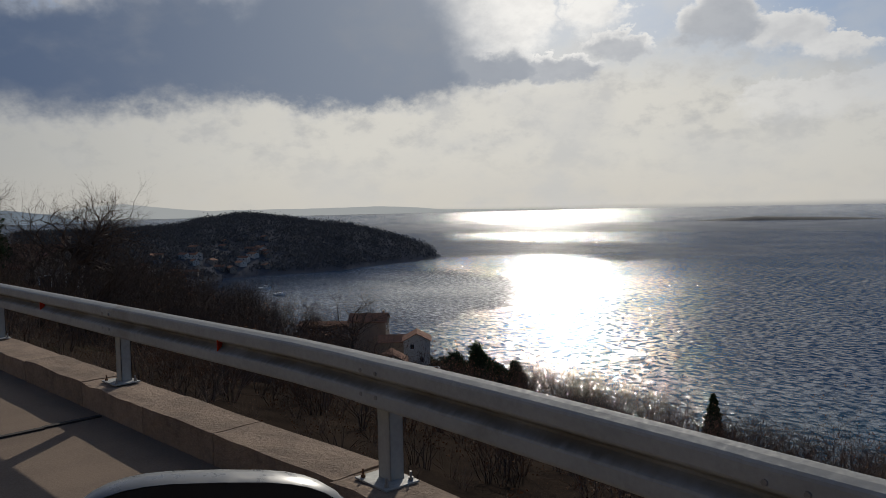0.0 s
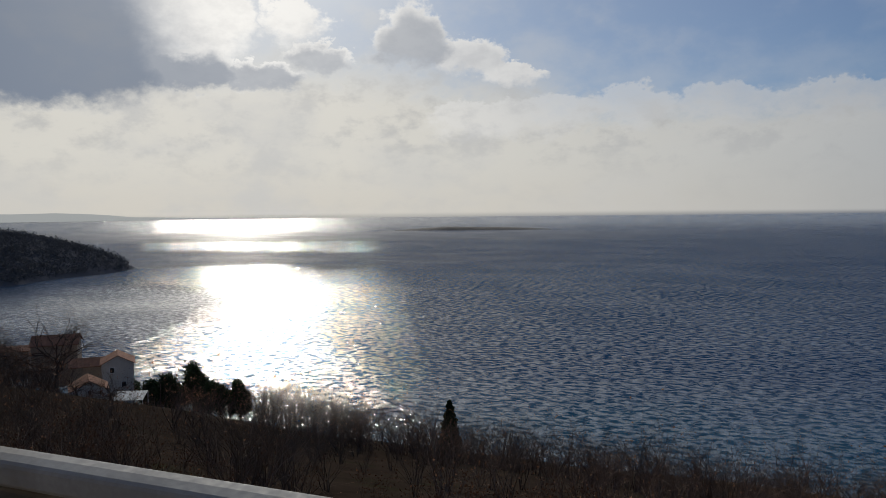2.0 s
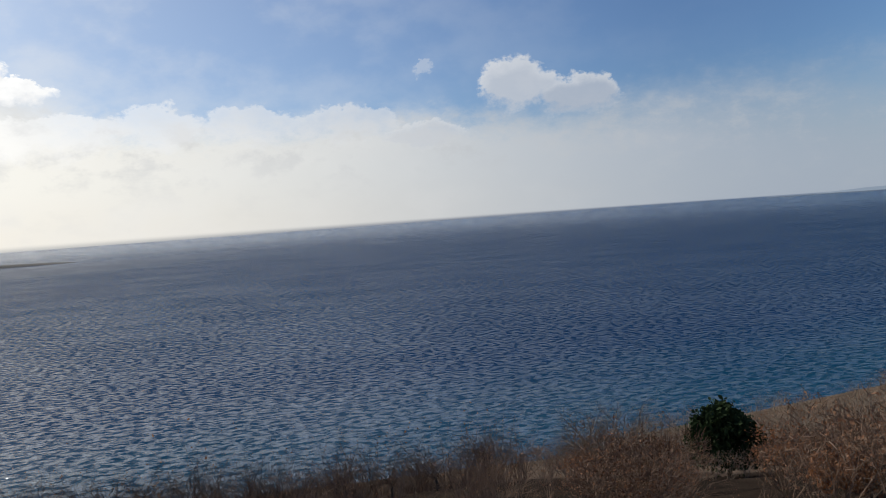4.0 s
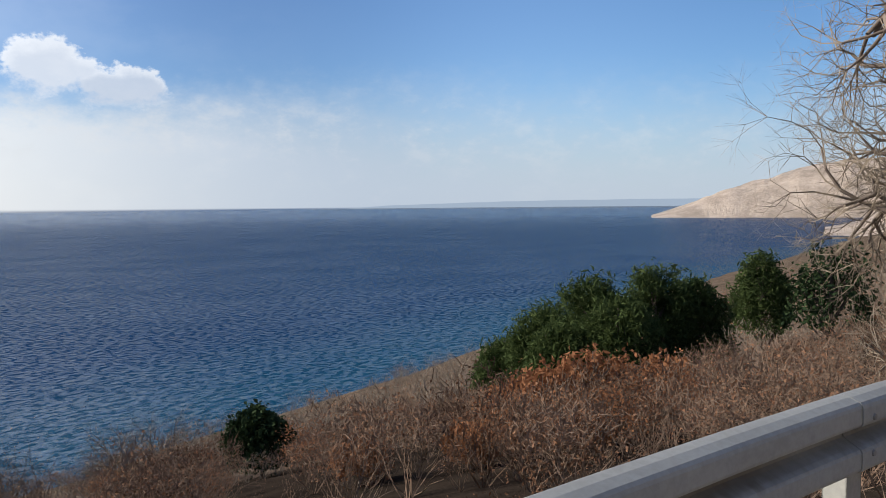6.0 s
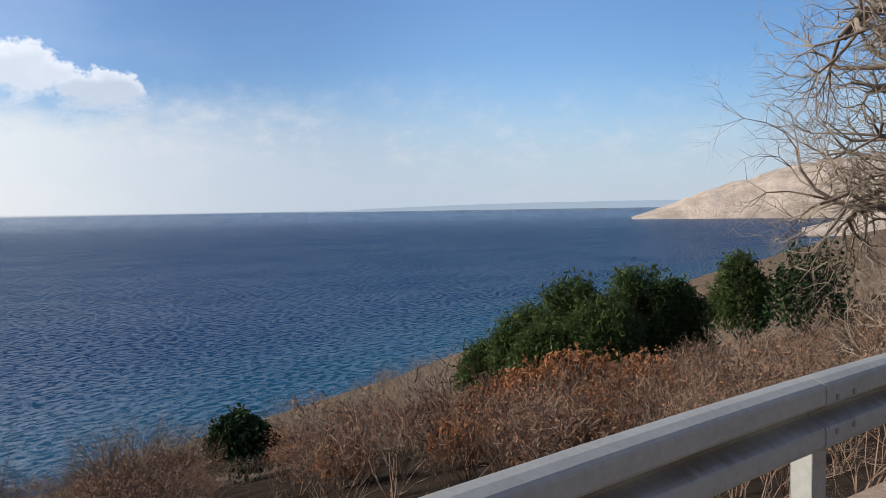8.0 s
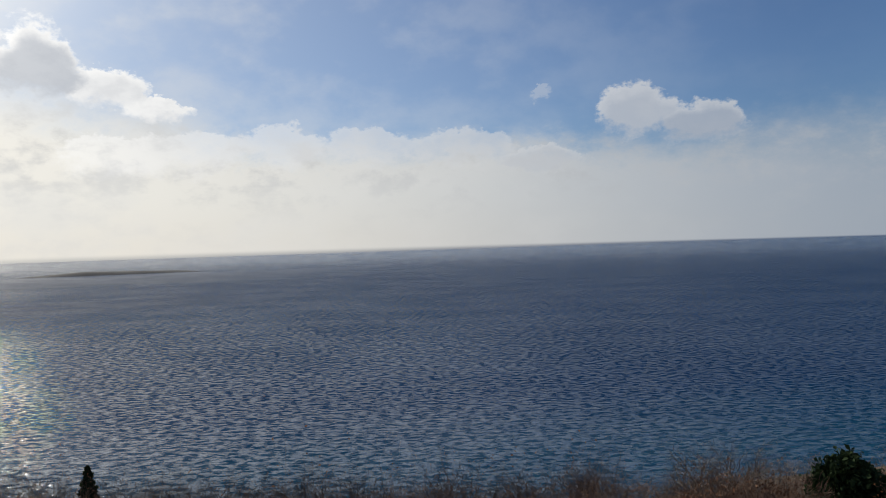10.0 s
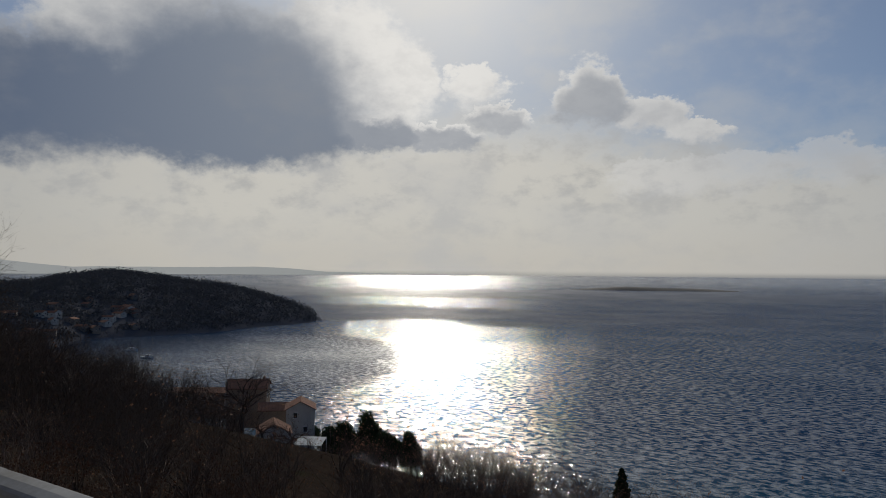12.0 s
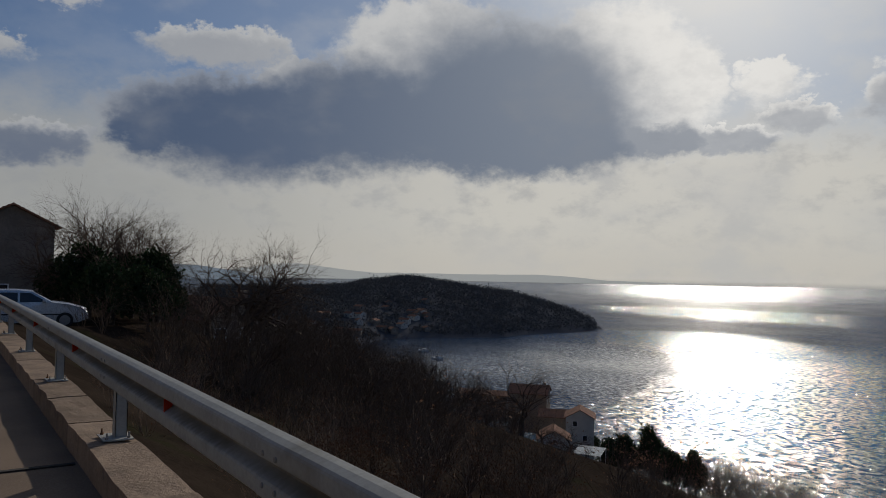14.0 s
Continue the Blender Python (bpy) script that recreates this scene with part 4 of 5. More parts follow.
scatter("thicket", spots(rng, 130, 60, 320, 6, 120, 1.2, 2.2), COARSE, M_TWIG, M_DRY, "brown scrub on the coast towards the cape", 5)


def bare_tree(name, x, y, height, seed, label, lean=(0, 0), depth=4, kids=(3, 4), bark=M_BARK_DARK, twig=M_TWIG_DARK, radius=0.13, limbs=5, wide=0.75, spread=0.55, z=None, bias=(0, 0), bend=0.2):
    """A leafless tree: trunk and a crown of limbs and twigs."""
    rng = np.random.default_rng(seed)
    root = tagged(holder(name, x, y, float(land_z(x, y)) - 0.05 if z is None else z), label, "tree")
    trunk, crown = [], []
    p, d = np.zeros(3), np.array((lean[0], lean[1], 1.0))
    hs = height * 0.3
    for k in range(4):
        q = p + d / np.linalg.norm(d) * hs / 4
        trunk.append((p, q, radius * (1 - 0.09 * k), radius * (0.91 - 0.09 * k)))
        p, d = q, d + rng.normal(0, 0.1, 3)
    for k in range(limbs):
        a = 2 * math.pi * (k + rng.uniform(-0.3, 0.3)) / limbs
        w = np.array((math.cos(a) * wide + bias[0], math.sin(a) * wide + bias[1], rng.uniform(0.3, 1.0)))
        start = trunk[rng.integers(2, 4)][1]
        sticks(rng, start, w, height * rng.uniform(0.26, 0.38), radius * 0.5, depth, crown, spread, kids, -0.03, None, bend, (0.6, 0.82))
    part_mesh = stick_mesh(trunk, 8)
    raw("trunk", *part_mesh, bark, root, smooth=True)
    raw("crown", *stick_mesh(crown, 3), twig, root)
    return root


def leafy_tree(name, x, y, height, width, seed, label, leaf, size, count, per, bark=M_BARK_DARK, low=0.25, z=None, slim=0.55):
    """An evergreen: trunk, limbs to its clumps, and a crown of many small leaves."""
    rng = np.random.default_rng(seed)
    root = tagged(holder(name, x, y, float(land_z(x, y)) - 0.05 if z is None else z), label, "tree")
    c = clump_centres(rng, count, (width / 2, width / 2, height * (1 - low) * 0.55)) + np.array((0, 0, height * (low + (1 - low) * 0.42)))
    st = [(np.zeros(3), np.array((0.05, 0.03, height * 0.7)), 0.035 * height, 0.015 * height)]
    for q in c[: min(len(c), 26)]:
        b = np.array((0.02, 0.02, min(max(q[2] - 0.25 * height, 0.15 * height), 0.65 * height)))
        st.append((b, q * np.array((0.9, 0.9, 1)), 0.012 * height, 0.004 * height))
    raw("trunk", *stick_mesh(st, 6), bark, root, smooth=True)
    raw("crown", *leaf_mesh(rng, c, size, width * 0.06, per, slim), leaf, root)
    return root


def cypress(x, y, height, width, seed):
    rng = np.random.default_rng(seed)
    root = tagged(holder("cypress", x, y, float(land_z(x, y)) - 0.05), "slim dark conical cypress among bare scrub", "tree")
    t = rng.random(900)
    a = rng.uniform(0, 2 * math.pi, 900)
    r = width / 2 * (1 - t) ** 0.8 * rng.uniform(0.5, 1.1, 900)
    c = np.stack([r * np.cos(a), r * np.sin(a), height * (0.04 + 0.96 * t)], -1)
    raw("trunk", *stick_mesh([(np.zeros(3), np.array((0, 0, height * 0.9)), 0.1, 0.02)], 6), M_BARK_DARK, root)
    raw("crown", *leaf_mesh(rng, c, 0.16, 0.06, 4), M_EVER, root)


def polar(az, d):
    """A place by its bearing from the camera, chosen to fit the view."""
    return d * math.sin(radians(az)), -1.32 + d * math.cos(radians(az))


# the big oak overhanging the barrier, with long limbs towards the sea
def oak():
    rng = np.random.default_rng(77)
    x, y = 19.2, 1.0
    root = tagged(holder("oak_tree", x, y, float(land_z(x, y)) - 0.1), "large leafless oak with crooked grey limbs beside the barrier", "tree")
    trunk, limbs, crown = [], [], []
    p, d = np.zeros(3), np.array((-0.02, 0.1, 1.0))
    for k in range(6):
        q = p + d / np.linalg.norm(d) * 1.15
        trunk.append((p, q, 0.30 - 0.03 * k, 0.27 - 0.03 * k))
        p, d = q, d + rng.normal(0, 0.09, 3)
    for lo, way, ln in ((1, (-0.2, 1.0, 0.1), 2.9), (1, (0.3, 1.0, 0.35), 2.4), (2, (-0.35, 1.0, 0.55), 3.2), (2, (-0.1, 1.0, -0.12), 3.0), (3, (0.1, 1.0, 0.35), 3.4),
                        (3, (-0.5, 0.9, 0.8), 2.6), (4, (0.0, 1.0, 0.6), 3.2), (4, (-0.5, 0.6, 0.9), 2.6), (5, (0.1, 0.8, 0.9), 3.0), (5, (0.4, -0.6, 1.0), 2.4), (5, (-0.2, 0.3, 1.0), 2.6), (4, (0.3, -1.0, 0.6), 2.6)):
        sticks(rng, trunk[lo][1], way, ln * 0.9, 0.16, 4, crown, 0.75, (4, 6), -0.02, None, 0.4, (0.5, 0.74))
    raw("trunk", *stick_mesh(trunk, 10), M_BARK, root, smooth=True)
    thick = [c for c in crown if c[2] > 0.03]
    raw("branchwork", *stick_mesh(thick, 8), M_BARK, root, smooth=True)
    raw("crown", *stick_mesh([c for c in crown if c[2] <= 0.03], 3), M_TWIG_GREY, root)


oak()
for k, (az, d, h) in enumerate(((-7.2, 58, 5.4), (-10.5, 62, 4.8), (-34.0, 78, 6.0), (-31.5, 80, 5.4), (-28.0, 76, 5.2), (-25.9, 72, 5.4), (-19.0, 66, 4.8), (-14.0, 62, 5.0), (-3.0, 56, 4.6), (2.0, 52, 4.0),
                                (-37.0, 84, 5.5), (-5.2, 60, 5.2), (-9.0, 56, 4.4), (-12.2, 58, 4.6), (-16.6, 64, 4.6), (-29.6, 72, 4.8), (-33.0, 72, 5.2), (5.5, 50, 3.8), (9.0, 48, 3.4), (13.0, 48, 3.2))):
    bare_tree("bare_tree", *polar(az, d), h, 100 + k, "thin leafless tree standing above the scrub by the shore", depth=4, radius=0.11, limbs=5, wide=0.5)
for k, (az, d, h) in enumerate(((23.3, 46, 5.0), (20.8, 47, 4.2), (43.0, 60, 6.4), (45.5, 57, 6.6), (34.0, 52, 4.2), (38.5, 54, 4.6))):
    bare_tree("bare_tree", *polar(az, d), h, 130 + k, "rounded leafless grey tree above the water", twig=M_TWIG_GREY, depth=4, kids=(4, 4) if k < 2 else (3, 4), radius=0.2, limbs=9 if k < 2 else 7, wide=0.8)
leafy_tree("evergreen_bush", *polar(30.3, 37), 3.5, 3.3, 5, "round dark evergreen bush among bare scrub", M_EVER, 0.14, 460, 12, low=0.02)
for k, (az, d, h, w) in enumerate(((48.6, 52, 5.8, 4.4), (51.4, 50, 7.7, 4.6), (55.2, 48, 8.4, 5.0), (59.5, 50, 8.6, 5.0), (62.4, 51, 7.4, 4.0), (57.0, 45, 6.2, 4.6), (53.0, 45, 5.6, 4.2), (66.6, 60, 8.8, 4.2))):
    leafy_tree("pine_tree", *polar(az, d), h, w, 10 + k, "bushy green pine on the slope above the sea", M_PINE, 0.2, 300, 34, M_BARK, low=0.12, slim=0.2)
leafy_tree("evergreen_bush", *polar(71.0, 44), 6.5, 4.0, 31, "ivy-grown dark tree beside the leafless oak", M_EVER, 0.14, 260, 9, low=0.1)
leafy_tree("evergreen_bush", *polar(80.5, 24), 4.6, 2.4, 32, "green shrub behind the oak", M_PINE, 0.09, 200, 8, low=0.1)
for k, (az, d, h, w) in enumerate(((48.6, 25, 2.3, 2.0), (50.4, 23, 2.6, 2.2), (52.6, 22, 2.9, 2.3), (55.0, 22, 3.0, 2.3), (57.6, 23, 2.8, 2.3), (60.4, 24, 2.4, 2.0), (53.6, 18, 1.5, 1.7), (46.0, 20, 1.3, 1.4), (37.5, 21, 1.3, 1.5))):
    leafy_tree("young_oak", *polar(az, d), h, w, 210 + k, "young oak holding its dry rusty leaves", M_RUST, 0.085, 150, 9, M_BARK, low=0.12, slim=0.6)
cypress(*polar(-22.85, 72), 5.7, 2.7, 3)
for k, (az, d, h, w) in enumerate(((-42.9, 124, 6.6, 4.6), (-41.2, 118, 8.4, 4.0), (-39.7, 112, 5.6, 4.4), (-38.2, 108, 6.4, 2.6), (-45.8, 172, 9.5, 6.0), (-43.9, 150, 7.0, 5.0))):
    leafy_tree("evergreen_tree", *polar(az, d), h, w, 50 + k, "dark evergreen tree beside the houses", M_EVER, 0.26, 380, 9, low=0.0)
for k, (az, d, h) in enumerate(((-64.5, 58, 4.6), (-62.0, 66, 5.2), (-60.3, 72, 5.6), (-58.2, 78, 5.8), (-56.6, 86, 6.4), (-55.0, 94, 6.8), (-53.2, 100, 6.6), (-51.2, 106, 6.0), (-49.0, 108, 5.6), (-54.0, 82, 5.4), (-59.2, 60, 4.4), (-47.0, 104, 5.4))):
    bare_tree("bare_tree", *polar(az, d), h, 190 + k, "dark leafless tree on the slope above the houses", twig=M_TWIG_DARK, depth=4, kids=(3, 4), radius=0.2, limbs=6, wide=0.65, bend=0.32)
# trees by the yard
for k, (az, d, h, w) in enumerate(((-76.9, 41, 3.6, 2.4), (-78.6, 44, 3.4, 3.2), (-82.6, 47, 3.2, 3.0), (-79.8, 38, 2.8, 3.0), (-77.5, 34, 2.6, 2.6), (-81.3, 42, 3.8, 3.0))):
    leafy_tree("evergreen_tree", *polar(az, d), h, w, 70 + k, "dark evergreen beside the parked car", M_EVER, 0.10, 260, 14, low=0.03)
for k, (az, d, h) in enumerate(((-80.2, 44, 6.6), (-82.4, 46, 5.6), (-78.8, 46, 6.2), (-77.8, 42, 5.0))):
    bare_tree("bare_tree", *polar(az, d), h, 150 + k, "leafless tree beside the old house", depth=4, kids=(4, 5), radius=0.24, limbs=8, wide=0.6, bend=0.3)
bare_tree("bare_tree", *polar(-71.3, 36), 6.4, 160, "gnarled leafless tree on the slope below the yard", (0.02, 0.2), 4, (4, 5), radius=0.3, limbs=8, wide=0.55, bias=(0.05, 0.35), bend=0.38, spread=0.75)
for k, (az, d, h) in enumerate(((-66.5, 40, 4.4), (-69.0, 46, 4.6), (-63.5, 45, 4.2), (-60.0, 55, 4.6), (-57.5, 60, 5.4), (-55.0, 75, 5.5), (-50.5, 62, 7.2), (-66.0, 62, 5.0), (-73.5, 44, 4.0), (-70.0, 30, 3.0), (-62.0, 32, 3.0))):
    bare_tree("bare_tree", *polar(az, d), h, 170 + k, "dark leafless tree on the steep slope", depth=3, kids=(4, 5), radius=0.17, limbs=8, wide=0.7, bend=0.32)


# ---- houses ----
def gable_house(name, x, y, z, w, l, wall_h, roof_h, turn, wall, label, windows=(), chimney=False, over=0.35):
    """A house with its gable ends on +-x; windows: (side, along, up, width, height)."""
    root = tagged(holder(name, x, y, z, turn), label, "house")
    bm = bmesh.new()
    prof = ((-w / 2, -3.0), (w / 2, -3.0), (w / 2, wall_h), (0, wall_h + roof_h), (-w / 2, wall_h))
    rings = [[bm.verts.new((sx, py, pz)) for py, pz in prof] for sx in (-l / 2, l / 2)]
    bm.faces.new(rings[0][::-1])
    bm.faces.new(rings[1])
    for i in range(5):
        j = (i + 1) % 5
        bm.faces.new((rings[0][i], rings[0][j], rings[1][j], rings[1][i]))
    part("wall", bm, wall, root)
    for s in (-1, 1):
        bm = bmesh.new()
        n = 10
        k = roof_h / (w / 2)
        rows = []
        for i in range(n + 1):
            t = i / n
            yy = s * (0.0 + (w / 2 + over) * t)
            zz = wall_h + roof_h - k * (w / 2 + over) * t + 0.06
            for lift in (0.10, 0.03):
                rows.append([bm.verts.new((sx, yy, zz + lift)) for sx in np.linspace(-l / 2 - over, l / 2 + over, 25)])
        for a, b in zip(rows[::2], rows[3::2]):
            for i in range(24):
                bm.faces.new((a[i], a[i + 1], b[i + 1], b[i]))
        for a, b in zip(rows[1::2], rows[2::2]):
            for i in range(24):
                bm.faces.new((a[i], a[i + 1], b[i + 1], b[i]))
        bmesh.ops.recalc_face_normals(bm, faces=bm.faces[:])
        for r in rows:
            for i, v in enumerate(r):
                v.co.z += 0.035 * (i % 2)
        me = bpy.data.meshes.new("roof")
        bm.to_mesh(me)
        bm.free()
        me.materials.append(M_TILE)
        ob = new("roof", me)
        ob.parent = root
        sol = ob.modifiers.new("thick", "SOLIDIFY")
        sol.thickness = 0.08
    for side, u, v, ww, hh in windows:
        win = new("window")
        win.parent = root
        if side == "end":
            win.matrix_basis = pose(l / 2, u, v, 0, 0, 90)
        elif side == "back":
            win.matrix_basis = pose(-l / 2, u, v, 0, 0, -90)
        elif side == "right":
            win.matrix_basis = pose(u, w / 2, v, 0, 0, 180)
        else:
            win.matrix_basis = pose(u, -w / 2, v)
        part("pane", boxed(-ww / 2, ww / 2, -0.012, 0.02, -hh / 2, hh / 2), M_DARKWIN, win)
        bm = bmesh.new()
        for a in ((-ww / 2 - 0.07, -ww / 2, -hh / 2 - 0.07, hh / 2 + 0.07), (ww / 2, ww / 2 + 0.07, -hh / 2 - 0.07, hh / 2 + 0.07), (-ww / 2, ww / 2, hh / 2, hh / 2 + 0.07), (-ww / 2, ww / 2, -hh / 2 - 0.07, -hh / 2)):
            box(bm, a[0], a[1], -0.05, 0.02, a[2], a[3])
        part("frame", bm, M_WHITE, win)
    if chimney:
        bm = boxed(-0.25, 0.25, -0.25, 0.25, 0, 1.3)
        box(bm, -0.33, 0.33, -0.33, 0.33, 1.3, 1.42)
        c = part("chimney", bm, wall, root)
        c.matrix_basis = pose(l * 0.38, w * 0.2, wall_h + roof_h * 0.45)
    return root


def house_at(name, az, d, ztop, *a, **k):
    x, y = polar(az, d)
    wall_h, roof_h = a[2], a[3]
    return gable_house(name, x, y, ztop - wall_h - roof_h, *a, **k)


house_at("house", -46.3, 160, -25.2, 5.6, 6.5, 6.0, 1.5, -44, M_WALL, "white rendered house with a clay-tile roof by the sea", (("front", 1.2, 4.6, 0.7, 0.9), ("end", -1.0, 4.8, 0.8, 1.0), ("end", 1.0, 2.0, 0.8, 1.0)))
house_at("house", -48.2, 146, -26.8, 5.8, 6.5, 4.6, 1.6, -40, M_WALL, "small white gabled house among bare trees", (("end", 0.0, 4.3, 0.55, 0.6), ("front", 0.5, 2.6, 0.8, 1.0)))
house_at("house", -50.0, 186, -24.6, 7.5, 9.0, 6.0, 1.6, 42, M_WALL_TAN, "tan house with a low clay-tile roof and chimney", (("end", -1.4, 4.2, 0.9, 1.2), ("end", 1.4, 4.2, 0.9, 1.2), ("right", 1.0, 4.2, 0.9, 1.2)), True)
house_at("house", -47.9, 174, -28.2, 6.0, 8.0, 3.4, 1.2, 46, M_WALL_TAN, "low tan annexe with a clay-tile roof", (("end", 0.0, 2.2, 0.8, 0.9),))
house_at("house", -53.3, 205, -29.0, 7.0, 14.0, 3.6, 0.7, 36, M_WALL_DARK, "long low house with a shallow roof", (("front", -3.0, 2.2, 1.0, 1.0), ("front", 2.0, 2.2, 1.0, 1.0)))
house_at("house", -73.3, 60, -0.7, 5.0, 7.0, 3.0, 1.3, 12, M_WALL_TAN, "small tan house with a clay-tile roof below the road", (("end", 0.8, 1.8, 0.8, 1.0), ("end", -1.2, 1.8, 0.8, 1.0)), True)
gable_house("house", -56.0, 2.3, -1.4, 4.5, 8.5, 5.3, 1.15, 0, M_WALL_DARK, "old dark stone house by the road", (("end", -0.6, 1.2, 0.9, 1.1),))


def glasshouse():
    x, y = polar(-45.6, 141)
    root = tagged(holder("glass_canopy", x, y, float(land_z(x, y)), 30), "glass-roofed terrace canopy beside the white house", "canopy")
    for i in range(5):
        p = part("pane", boxed(-0.48, 0.48, -1.9, 1.9, 0, 0.02), M_PALE_GLASS, root)
        p.matrix_basis = pose(-2 + i, 0, 2.6, 12, 0, 0)
    for sx in (-2.5, 2.5):
        for sy in (-1.8, 1.8):
            part("post", boxed(sx - 0.05, sx + 0.05, sy - 0.05, sy + 0.05, -0.5, 2.6 + sy * 0.21), M_WHITE, root)
    bm = bmesh.new()
    for i in range(6):
        box(bm, -2.52 + i, -2.48 + i, -1.9, 1.9, -0.03, 0.04)
    p = part("frame", bm, M_WHITE, root)
    p.matrix_basis = pose(0, 0, 2.6, 12, 0, 0)


M_PALE_GLASS = mat("pale_glass", (0.5, 0.52, 0.5), (0.42, 0.44, 0.42), 2, 0.15, 0.0, spec=0.6)
glasshouse()
for az, d, ww in ((-44.2, 146, 5.0), (-47.2, 128, 4.0), (-51.2, 135, 4.5)):
    x, y = polar(az, d)
    wl = tagged(holder("terrace_wall", x, y, float(land_z(x, y)), -az), "pale stone terrace wall on the slope", "wall")
    bm = bmesh.new()
    rr = random.Random(int(d))
    for row in range(4):
        u = -ww / 2
        while u < ww / 2:
            L = rr.uniform(0.35, 0.7)
            box(bm, u, u + L - 0.02, rr.uniform(-0.03, 0.03), 0.4, -0.4 + row * 0.3, -0.12 + row * 0.3)
            u += L
    part("stonework", bm, M_WALL, wl)


# ---- the village and woods on the headland ----
rng = np.random.default_rng(4)
TOWN = []
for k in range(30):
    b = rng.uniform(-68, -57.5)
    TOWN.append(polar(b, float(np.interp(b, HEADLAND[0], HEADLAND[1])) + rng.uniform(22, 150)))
for k, (x, y) in enumerate(TOWN):
    z = float(land_z(x, y))
    if z < -59:
        continue
    gable_house("distant_house", x, y, z, rng.uniform(6, 8), rng.uniform(8, 12), rng.uniform(2.6, 4.5), 1.6, rng.uniform(-60, 60), M_WALL_DARK if k % 3 else M_WALL, "pale distant house under the wooded headland",
                (("front", -2.0, 2.4, 1.0, 1.2), ("front", 2.0, 2.4, 1.0, 1.2), ("end", 0.0, 2.4, 1.0, 1.2)))


def far_woods():
    rng = np.random.default_rng(9)
    n = 15000
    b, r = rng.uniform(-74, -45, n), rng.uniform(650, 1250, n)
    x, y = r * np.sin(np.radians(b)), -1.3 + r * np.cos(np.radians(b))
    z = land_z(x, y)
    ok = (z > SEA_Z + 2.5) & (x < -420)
    for a, b in TOWN:
        ok &= np.hypot(x - a - 12, y - b + 9) > 11
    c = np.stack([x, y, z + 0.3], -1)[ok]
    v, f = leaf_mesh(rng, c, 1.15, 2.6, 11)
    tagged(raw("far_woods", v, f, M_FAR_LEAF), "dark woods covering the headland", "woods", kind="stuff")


# leaf colours lightened and blued, with the haze painted in
M_FAR_LEAF = foliage_mat("hazed_far_leaves", (0.058, 0.064, 0.074), (0.070, 0.075, 0.084), (0.064, 0.070, 0.080), 0.12)
far_woods()


def boat(x, y, turn, L):
    root = tagged(holder("motor_boat", x, y, SEA_Z, turn), "small white cabin boat moored in the bay", "boat", group="boats in the bay")
    bm = bmesh.new()
    secs = []
    for t, wd, k in ((0, 0.30, 0.0), (0.35, 0.34, 0.0), (0.7, 0.26, 0.08), (0.9, 0.12, 0.16), (1.0, 0.01, 0.24)):
        xx, hw = (t - 0.5) * L, wd * L / 2
        secs.append([bm.verts.new(c) for c in ((xx, -hw, 0.10 * L + k * L * 0.3), (xx, -hw * 0.6, -0.3), (xx, hw * 0.6, -0.3), (xx, hw, 0.10 * L + k * L * 0.3))])
    for a, b in zip(secs, secs[1:]):
        for i in range(4):
            bm.faces.new((a[i], a[(i + 1) % 4], b[(i + 1) % 4], b[i]))
    bm.faces.new(secs[0])
    bmesh.ops.recalc_face_normals(bm, faces=bm.faces[:])
    part("hull", bm, M_WHITE, root)
    part("cabin", boxed(-0.15 * L, 0.18 * L, -0.11 * L, 0.11 * L, 0.09 * L, 0.22 * L, bevel=0.1), M_WHITE, root)
    part("windscreen", boxed(-0.12 * L, 0.19 * L, -0.115 * L, 0.115 * L, 0.15 * L, 0.195 * L), M_DARKWIN, root)


boat(*polar(-57.9, 632), 30, 10)
boat(*polar(-56.85, 577), 20, 10)


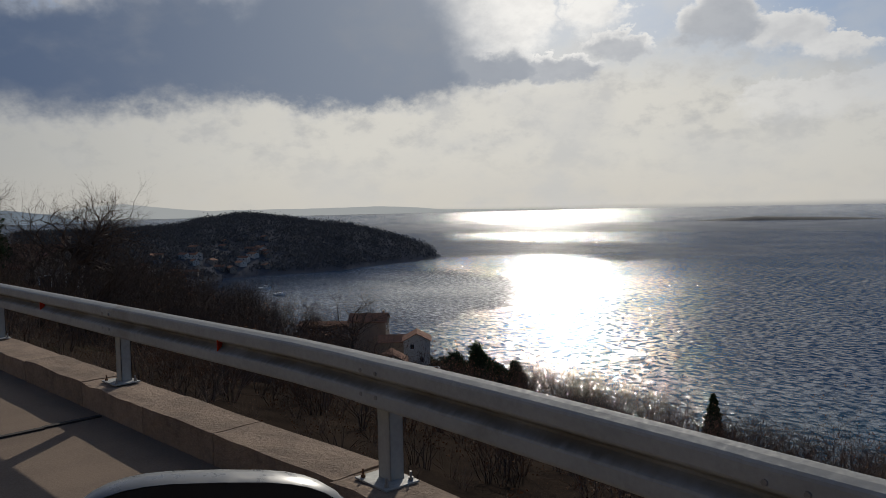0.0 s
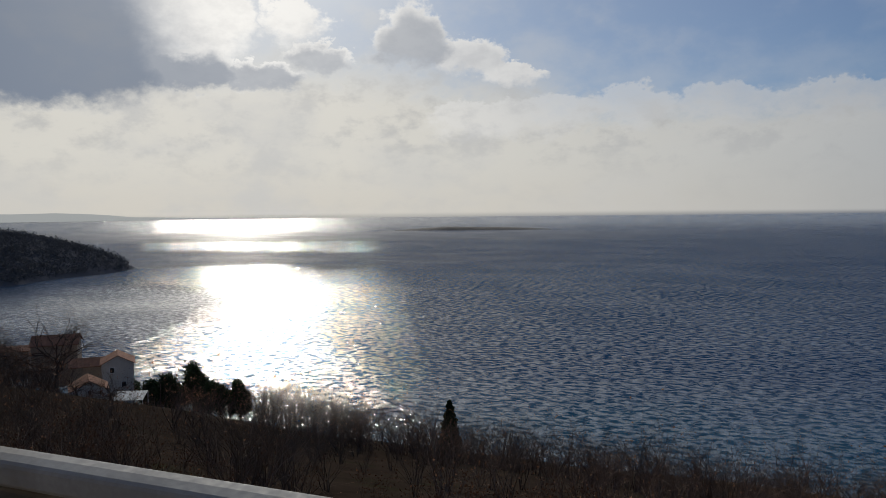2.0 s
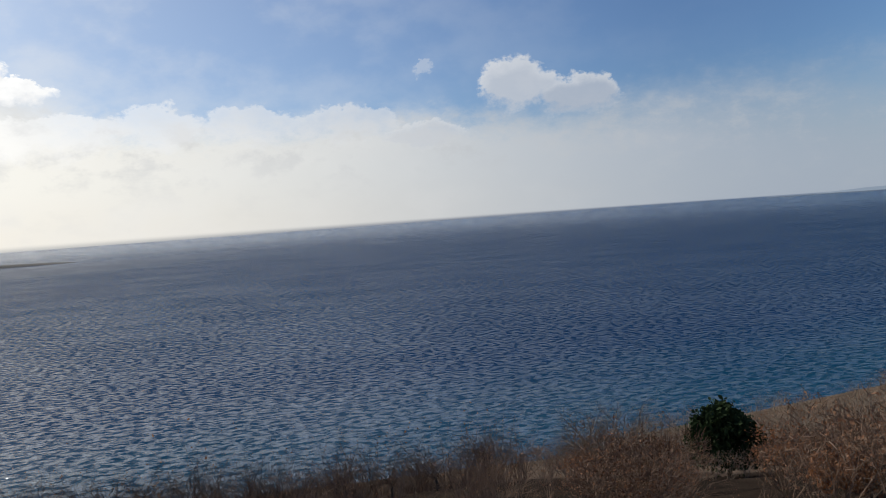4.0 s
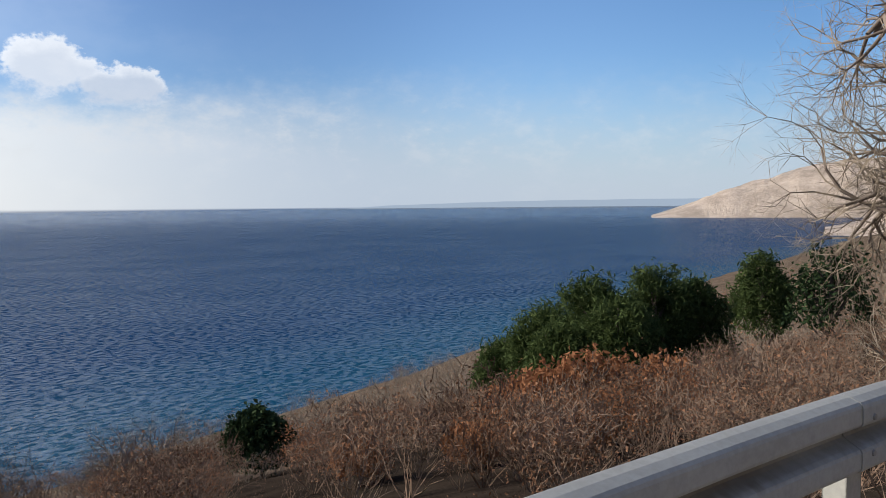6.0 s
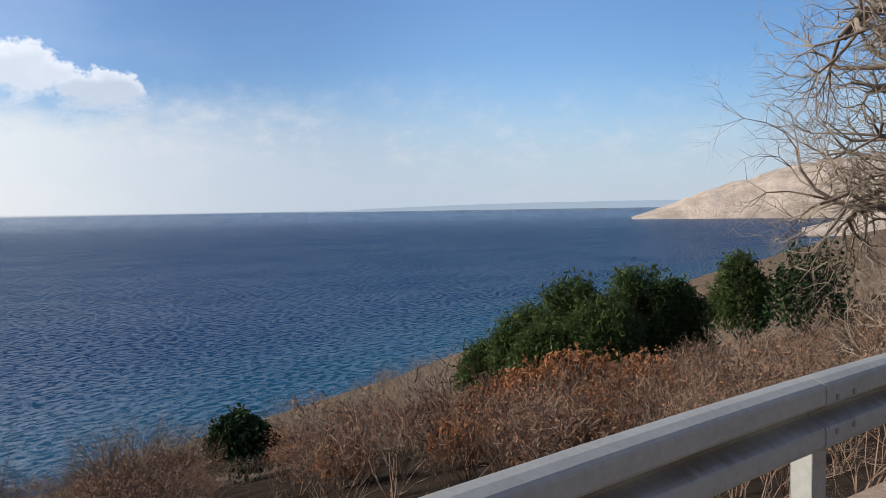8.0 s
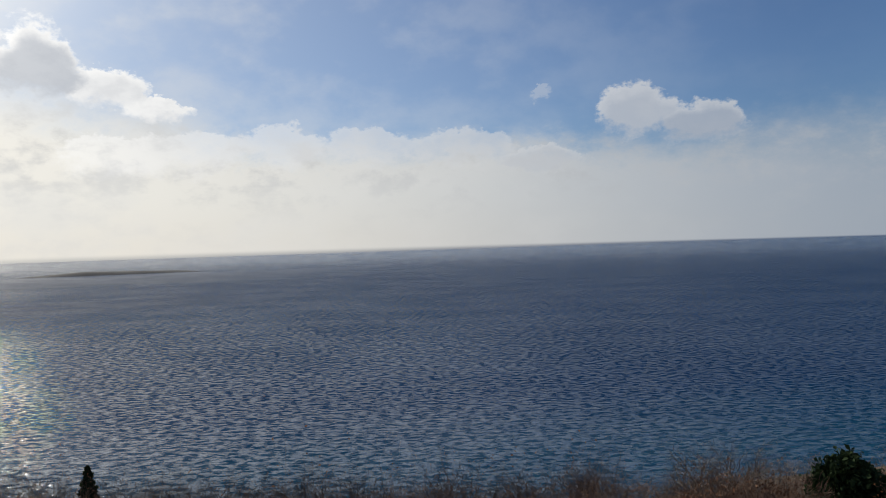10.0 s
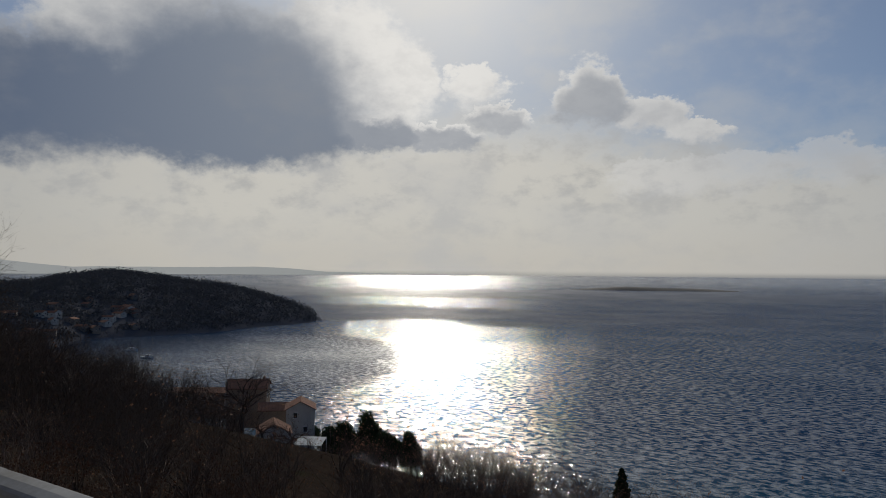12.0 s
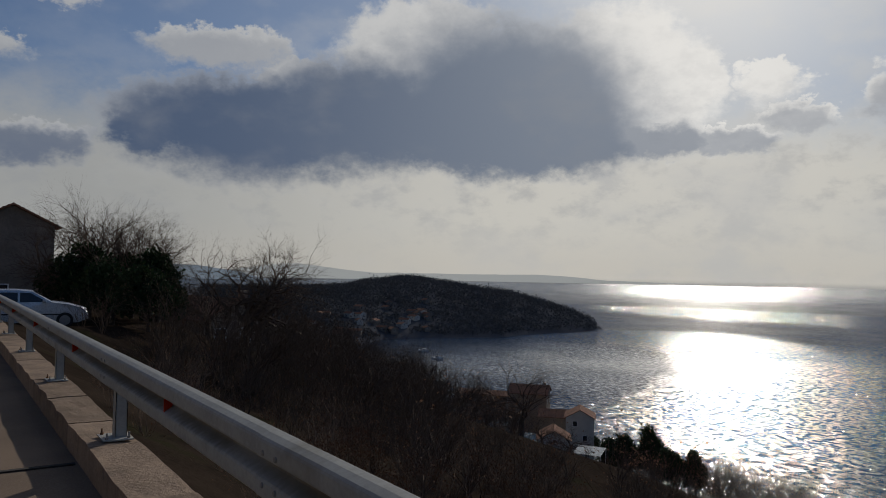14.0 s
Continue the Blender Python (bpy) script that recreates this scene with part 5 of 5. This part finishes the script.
# ---- the parked car ----
def parked_car(x, y, z, turn):
    """An estate car, nose along +x."""
    root = tagged(holder("estate_car", x, y, z, turn), "silver-blue estate car parked beside the road", "car")
    side = ((-2.1, 0.35), (-2.15, 0.62), (-2.12, 0.92), (-1.98, 1.02), (-1.75, 1.40), (-1.45, 1.47), (-0.4, 1.49), (0.15, 1.44), (0.85, 1.02), (1.5, 0.93), (1.95, 0.80), (2.12, 0.62), (2.12, 0.35), (1.8, 0.22), (-1.85, 0.22))
    bm = bmesh.new()
    rings = []
    for yy in (-0.84, -0.74, 0.74, 0.84):
        ring = []
        for px, pz in side:
            tuck = 0.13 * max(pz - 0.95, 0) / 0.55
            inner = abs(yy) < 0.8
            ring.append(bm.verts.new((px * (1.0 if not inner else 1.01), math.copysign(abs(yy) - tuck, yy), pz + (0.03 if inner and pz > 0.5 else 0))))
        rings.append(ring)
    n = len(side)
    for a, b in zip(rings, rings[1:]):
        for i in range(n):
            bm.faces.new((a[i], a[(i + 1) % n], b[(i + 1) % n], b[i]))
    bm.faces.new(rings[0][::-1])
    bm.faces.new(rings[-1])
    bmesh.ops.recalc_face_normals(bm, faces=bm.faces[:])
    part("body", bm, M_PAINT, root)
    for s in (-1, 1):
        for pts in (((0.1, 1.38), (0.66, 1.04), (-0.28, 1.02), (-0.28, 1.40)), ((-0.36, 1.40), (-0.36, 1.02), (-1.12, 1.02), (-1.12, 1.40)), ((-1.2, 1.40), (-1.2, 1.02), (-1.8, 1.05), (-1.62, 1.37))):
            bm = bmesh.new()
            for off in (0.012, -0.02):
                vs = [bm.verts.new((px, s * (0.84 - 0.13 * (pz - 0.95) / 0.55 + off), pz)) for px, pz in pts]
                bm.faces.new(vs)
            fs = list(bm.faces)
            for i in range(4):
                j = (i + 1) % 4
                bm.faces.new((fs[0].verts[i], fs[0].verts[j], fs[1].verts[j], fs[1].verts[i]))
            bmesh.ops.recalc_face_normals(bm, faces=bm.faces[:])
            part("side_window", bm, M_GLASS, root)
        part("rub_strip", boxed(-1.7, 1.5, s * 0.845 - 0.012, s * 0.845 + 0.012, 0.52, 0.57), M_BLACK, root)
        bm = boxed(0.50, 0.66, s * 0.93 - 0.08, s * 0.93 + 0.08, 1.0, 1.13, bevel=0.03)
        part("wing_mirror", bm, M_PAINT, root)
        part("headlight", boxed(1.80, 2.10, s * 0.62 - 0.18, s * 0.62 + 0.18, 0.66, 0.80, bevel=0.03), M_WHITE, root)
        for wx in (-1.32, 1.32):
            wheel = new("wheel")
            wheel.parent = root
            wheel.matrix_basis = pose(wx, s * 0.74, 0.31, 90, 0, 0)
            part("tyre", tube(bmesh.new(), (0, 0, -0.11), (0, 0, 0.11), 0.31, 0.31, 24), M_RUBBER, wheel)
            bm = tube(bmesh.new(), (0, 0, -0.118), (0, 0, 0.118), 0.2, 0.2, 20)
            part("rim", bm, M_BOLT, wheel)
    part("windscreen", boxed(-0.02, 0.02, -0.66, 0.66, -0.38, 0.38), M_GLASS, root).matrix_basis = pose(0.53, 0, 1.25, 0, -59, 0)
    part("bumper", boxed(2.02, 2.18, -0.82, 0.82, 0.34, 0.58, bevel=0.05), M_PAINT, root)


parked_car(-34.9, 1.75, float(land_z(-34.9, 2.4)), 86)


# ---- the mirror of the camera's own car, placed to fit the opening view ----
def car_door():
    root = tagged(holder("car_door", 3.58, -2.63, 0.02), "black wing mirror of the camera's own car, on an unseen added door", "car door")
    # unseen door panel, added to hold the mirror up
    bm = boxed(-0.3, 0.75, -0.62, -0.50, -0.262, 1.02, bevel=0.03)
    part("panel", bm, M_BLACK, root)
    part("mirror_arm", boxed(-0.04, 0.06, -0.52, -0.02, 1.12, 1.18, bevel=0.02), M_BLACK, root)
    part("mirror_foot", boxed(-0.06, 0.12, -0.56, -0.48, 0.98, 1.18, bevel=0.02), M_BLACK, root)
    def oval(w, h):
        return [(math.copysign(abs(math.cos(a)) ** 0.62, math.cos(a)) * w, math.copysign(abs(math.sin(a)) ** 0.62, math.sin(a)) * h) for a in np.linspace(0, 2 * math.pi, 40, endpoint=False)]
    bm = bmesh.new()
    rings = [[bm.verts.new((x, u * k, 1.281 + v * k)) for u, v in oval(0.145, 0.1)] for x, k in ((0.006, 0.975), (0.0, 0.995), (-0.015, 1.0), (-0.035, 0.97), (-0.055, 0.86), (-0.07, 0.66), (-0.077, 0.4))]
    for a, b in zip(rings, rings[1:]):
        for i in range(40):
            bm.faces.new((a[i], a[(i + 1) % 40], b[(i + 1) % 40], b[i]))
    bm.faces.new(rings[-1])
    bmesh.ops.recalc_face_normals(bm, faces=bm.faces[:])
    house = part("mirror_housing", bm, M_SHELL, root, "grey mirror shell", smooth=True)
    bm = bmesh.new()
    ring = oval(0.1405, 0.0968)
    lo = [bm.verts.new((0.006, u, 1.281 + v)) for u, v in ring]
    hi = [bm.verts.new((0.002, u * 0.88, 1.281 + v * 0.78)) for u, v in ring]
    for i in range(40):
        bm.faces.new((lo[i], lo[(i + 1) % 40], hi[(i + 1) % 40], hi[i]))
    part("rim", bm, M_BLACK, house, "black trim round the glass")
    bm = bmesh.new()
    vs = [bm.verts.new((0.003, u * 0.885, 1.281 + v * 0.785)) for u, v in ring]
    bm.faces.new(vs)
    part("glass", bm, M_MIRROR, house, "mirror glass")
    for o in (house,):
        o.matrix_basis = pose(0, 0, 1.265, -7, 0, -26) @ Matrix.Translation((0, 0, -1.28))


M_SHELL = mat("grey_shell_paint", (0.13, 0.135, 0.14), (0.11, 0.115, 0.12), 3, 0.35, 0.0, spec=0.5)
M_MIRROR = mat("mirror_glass", (0.8, 0.8, 0.8), (0.82, 0.82, 0.82), 2, 0.02, 0.0, 1.0)
car_door()
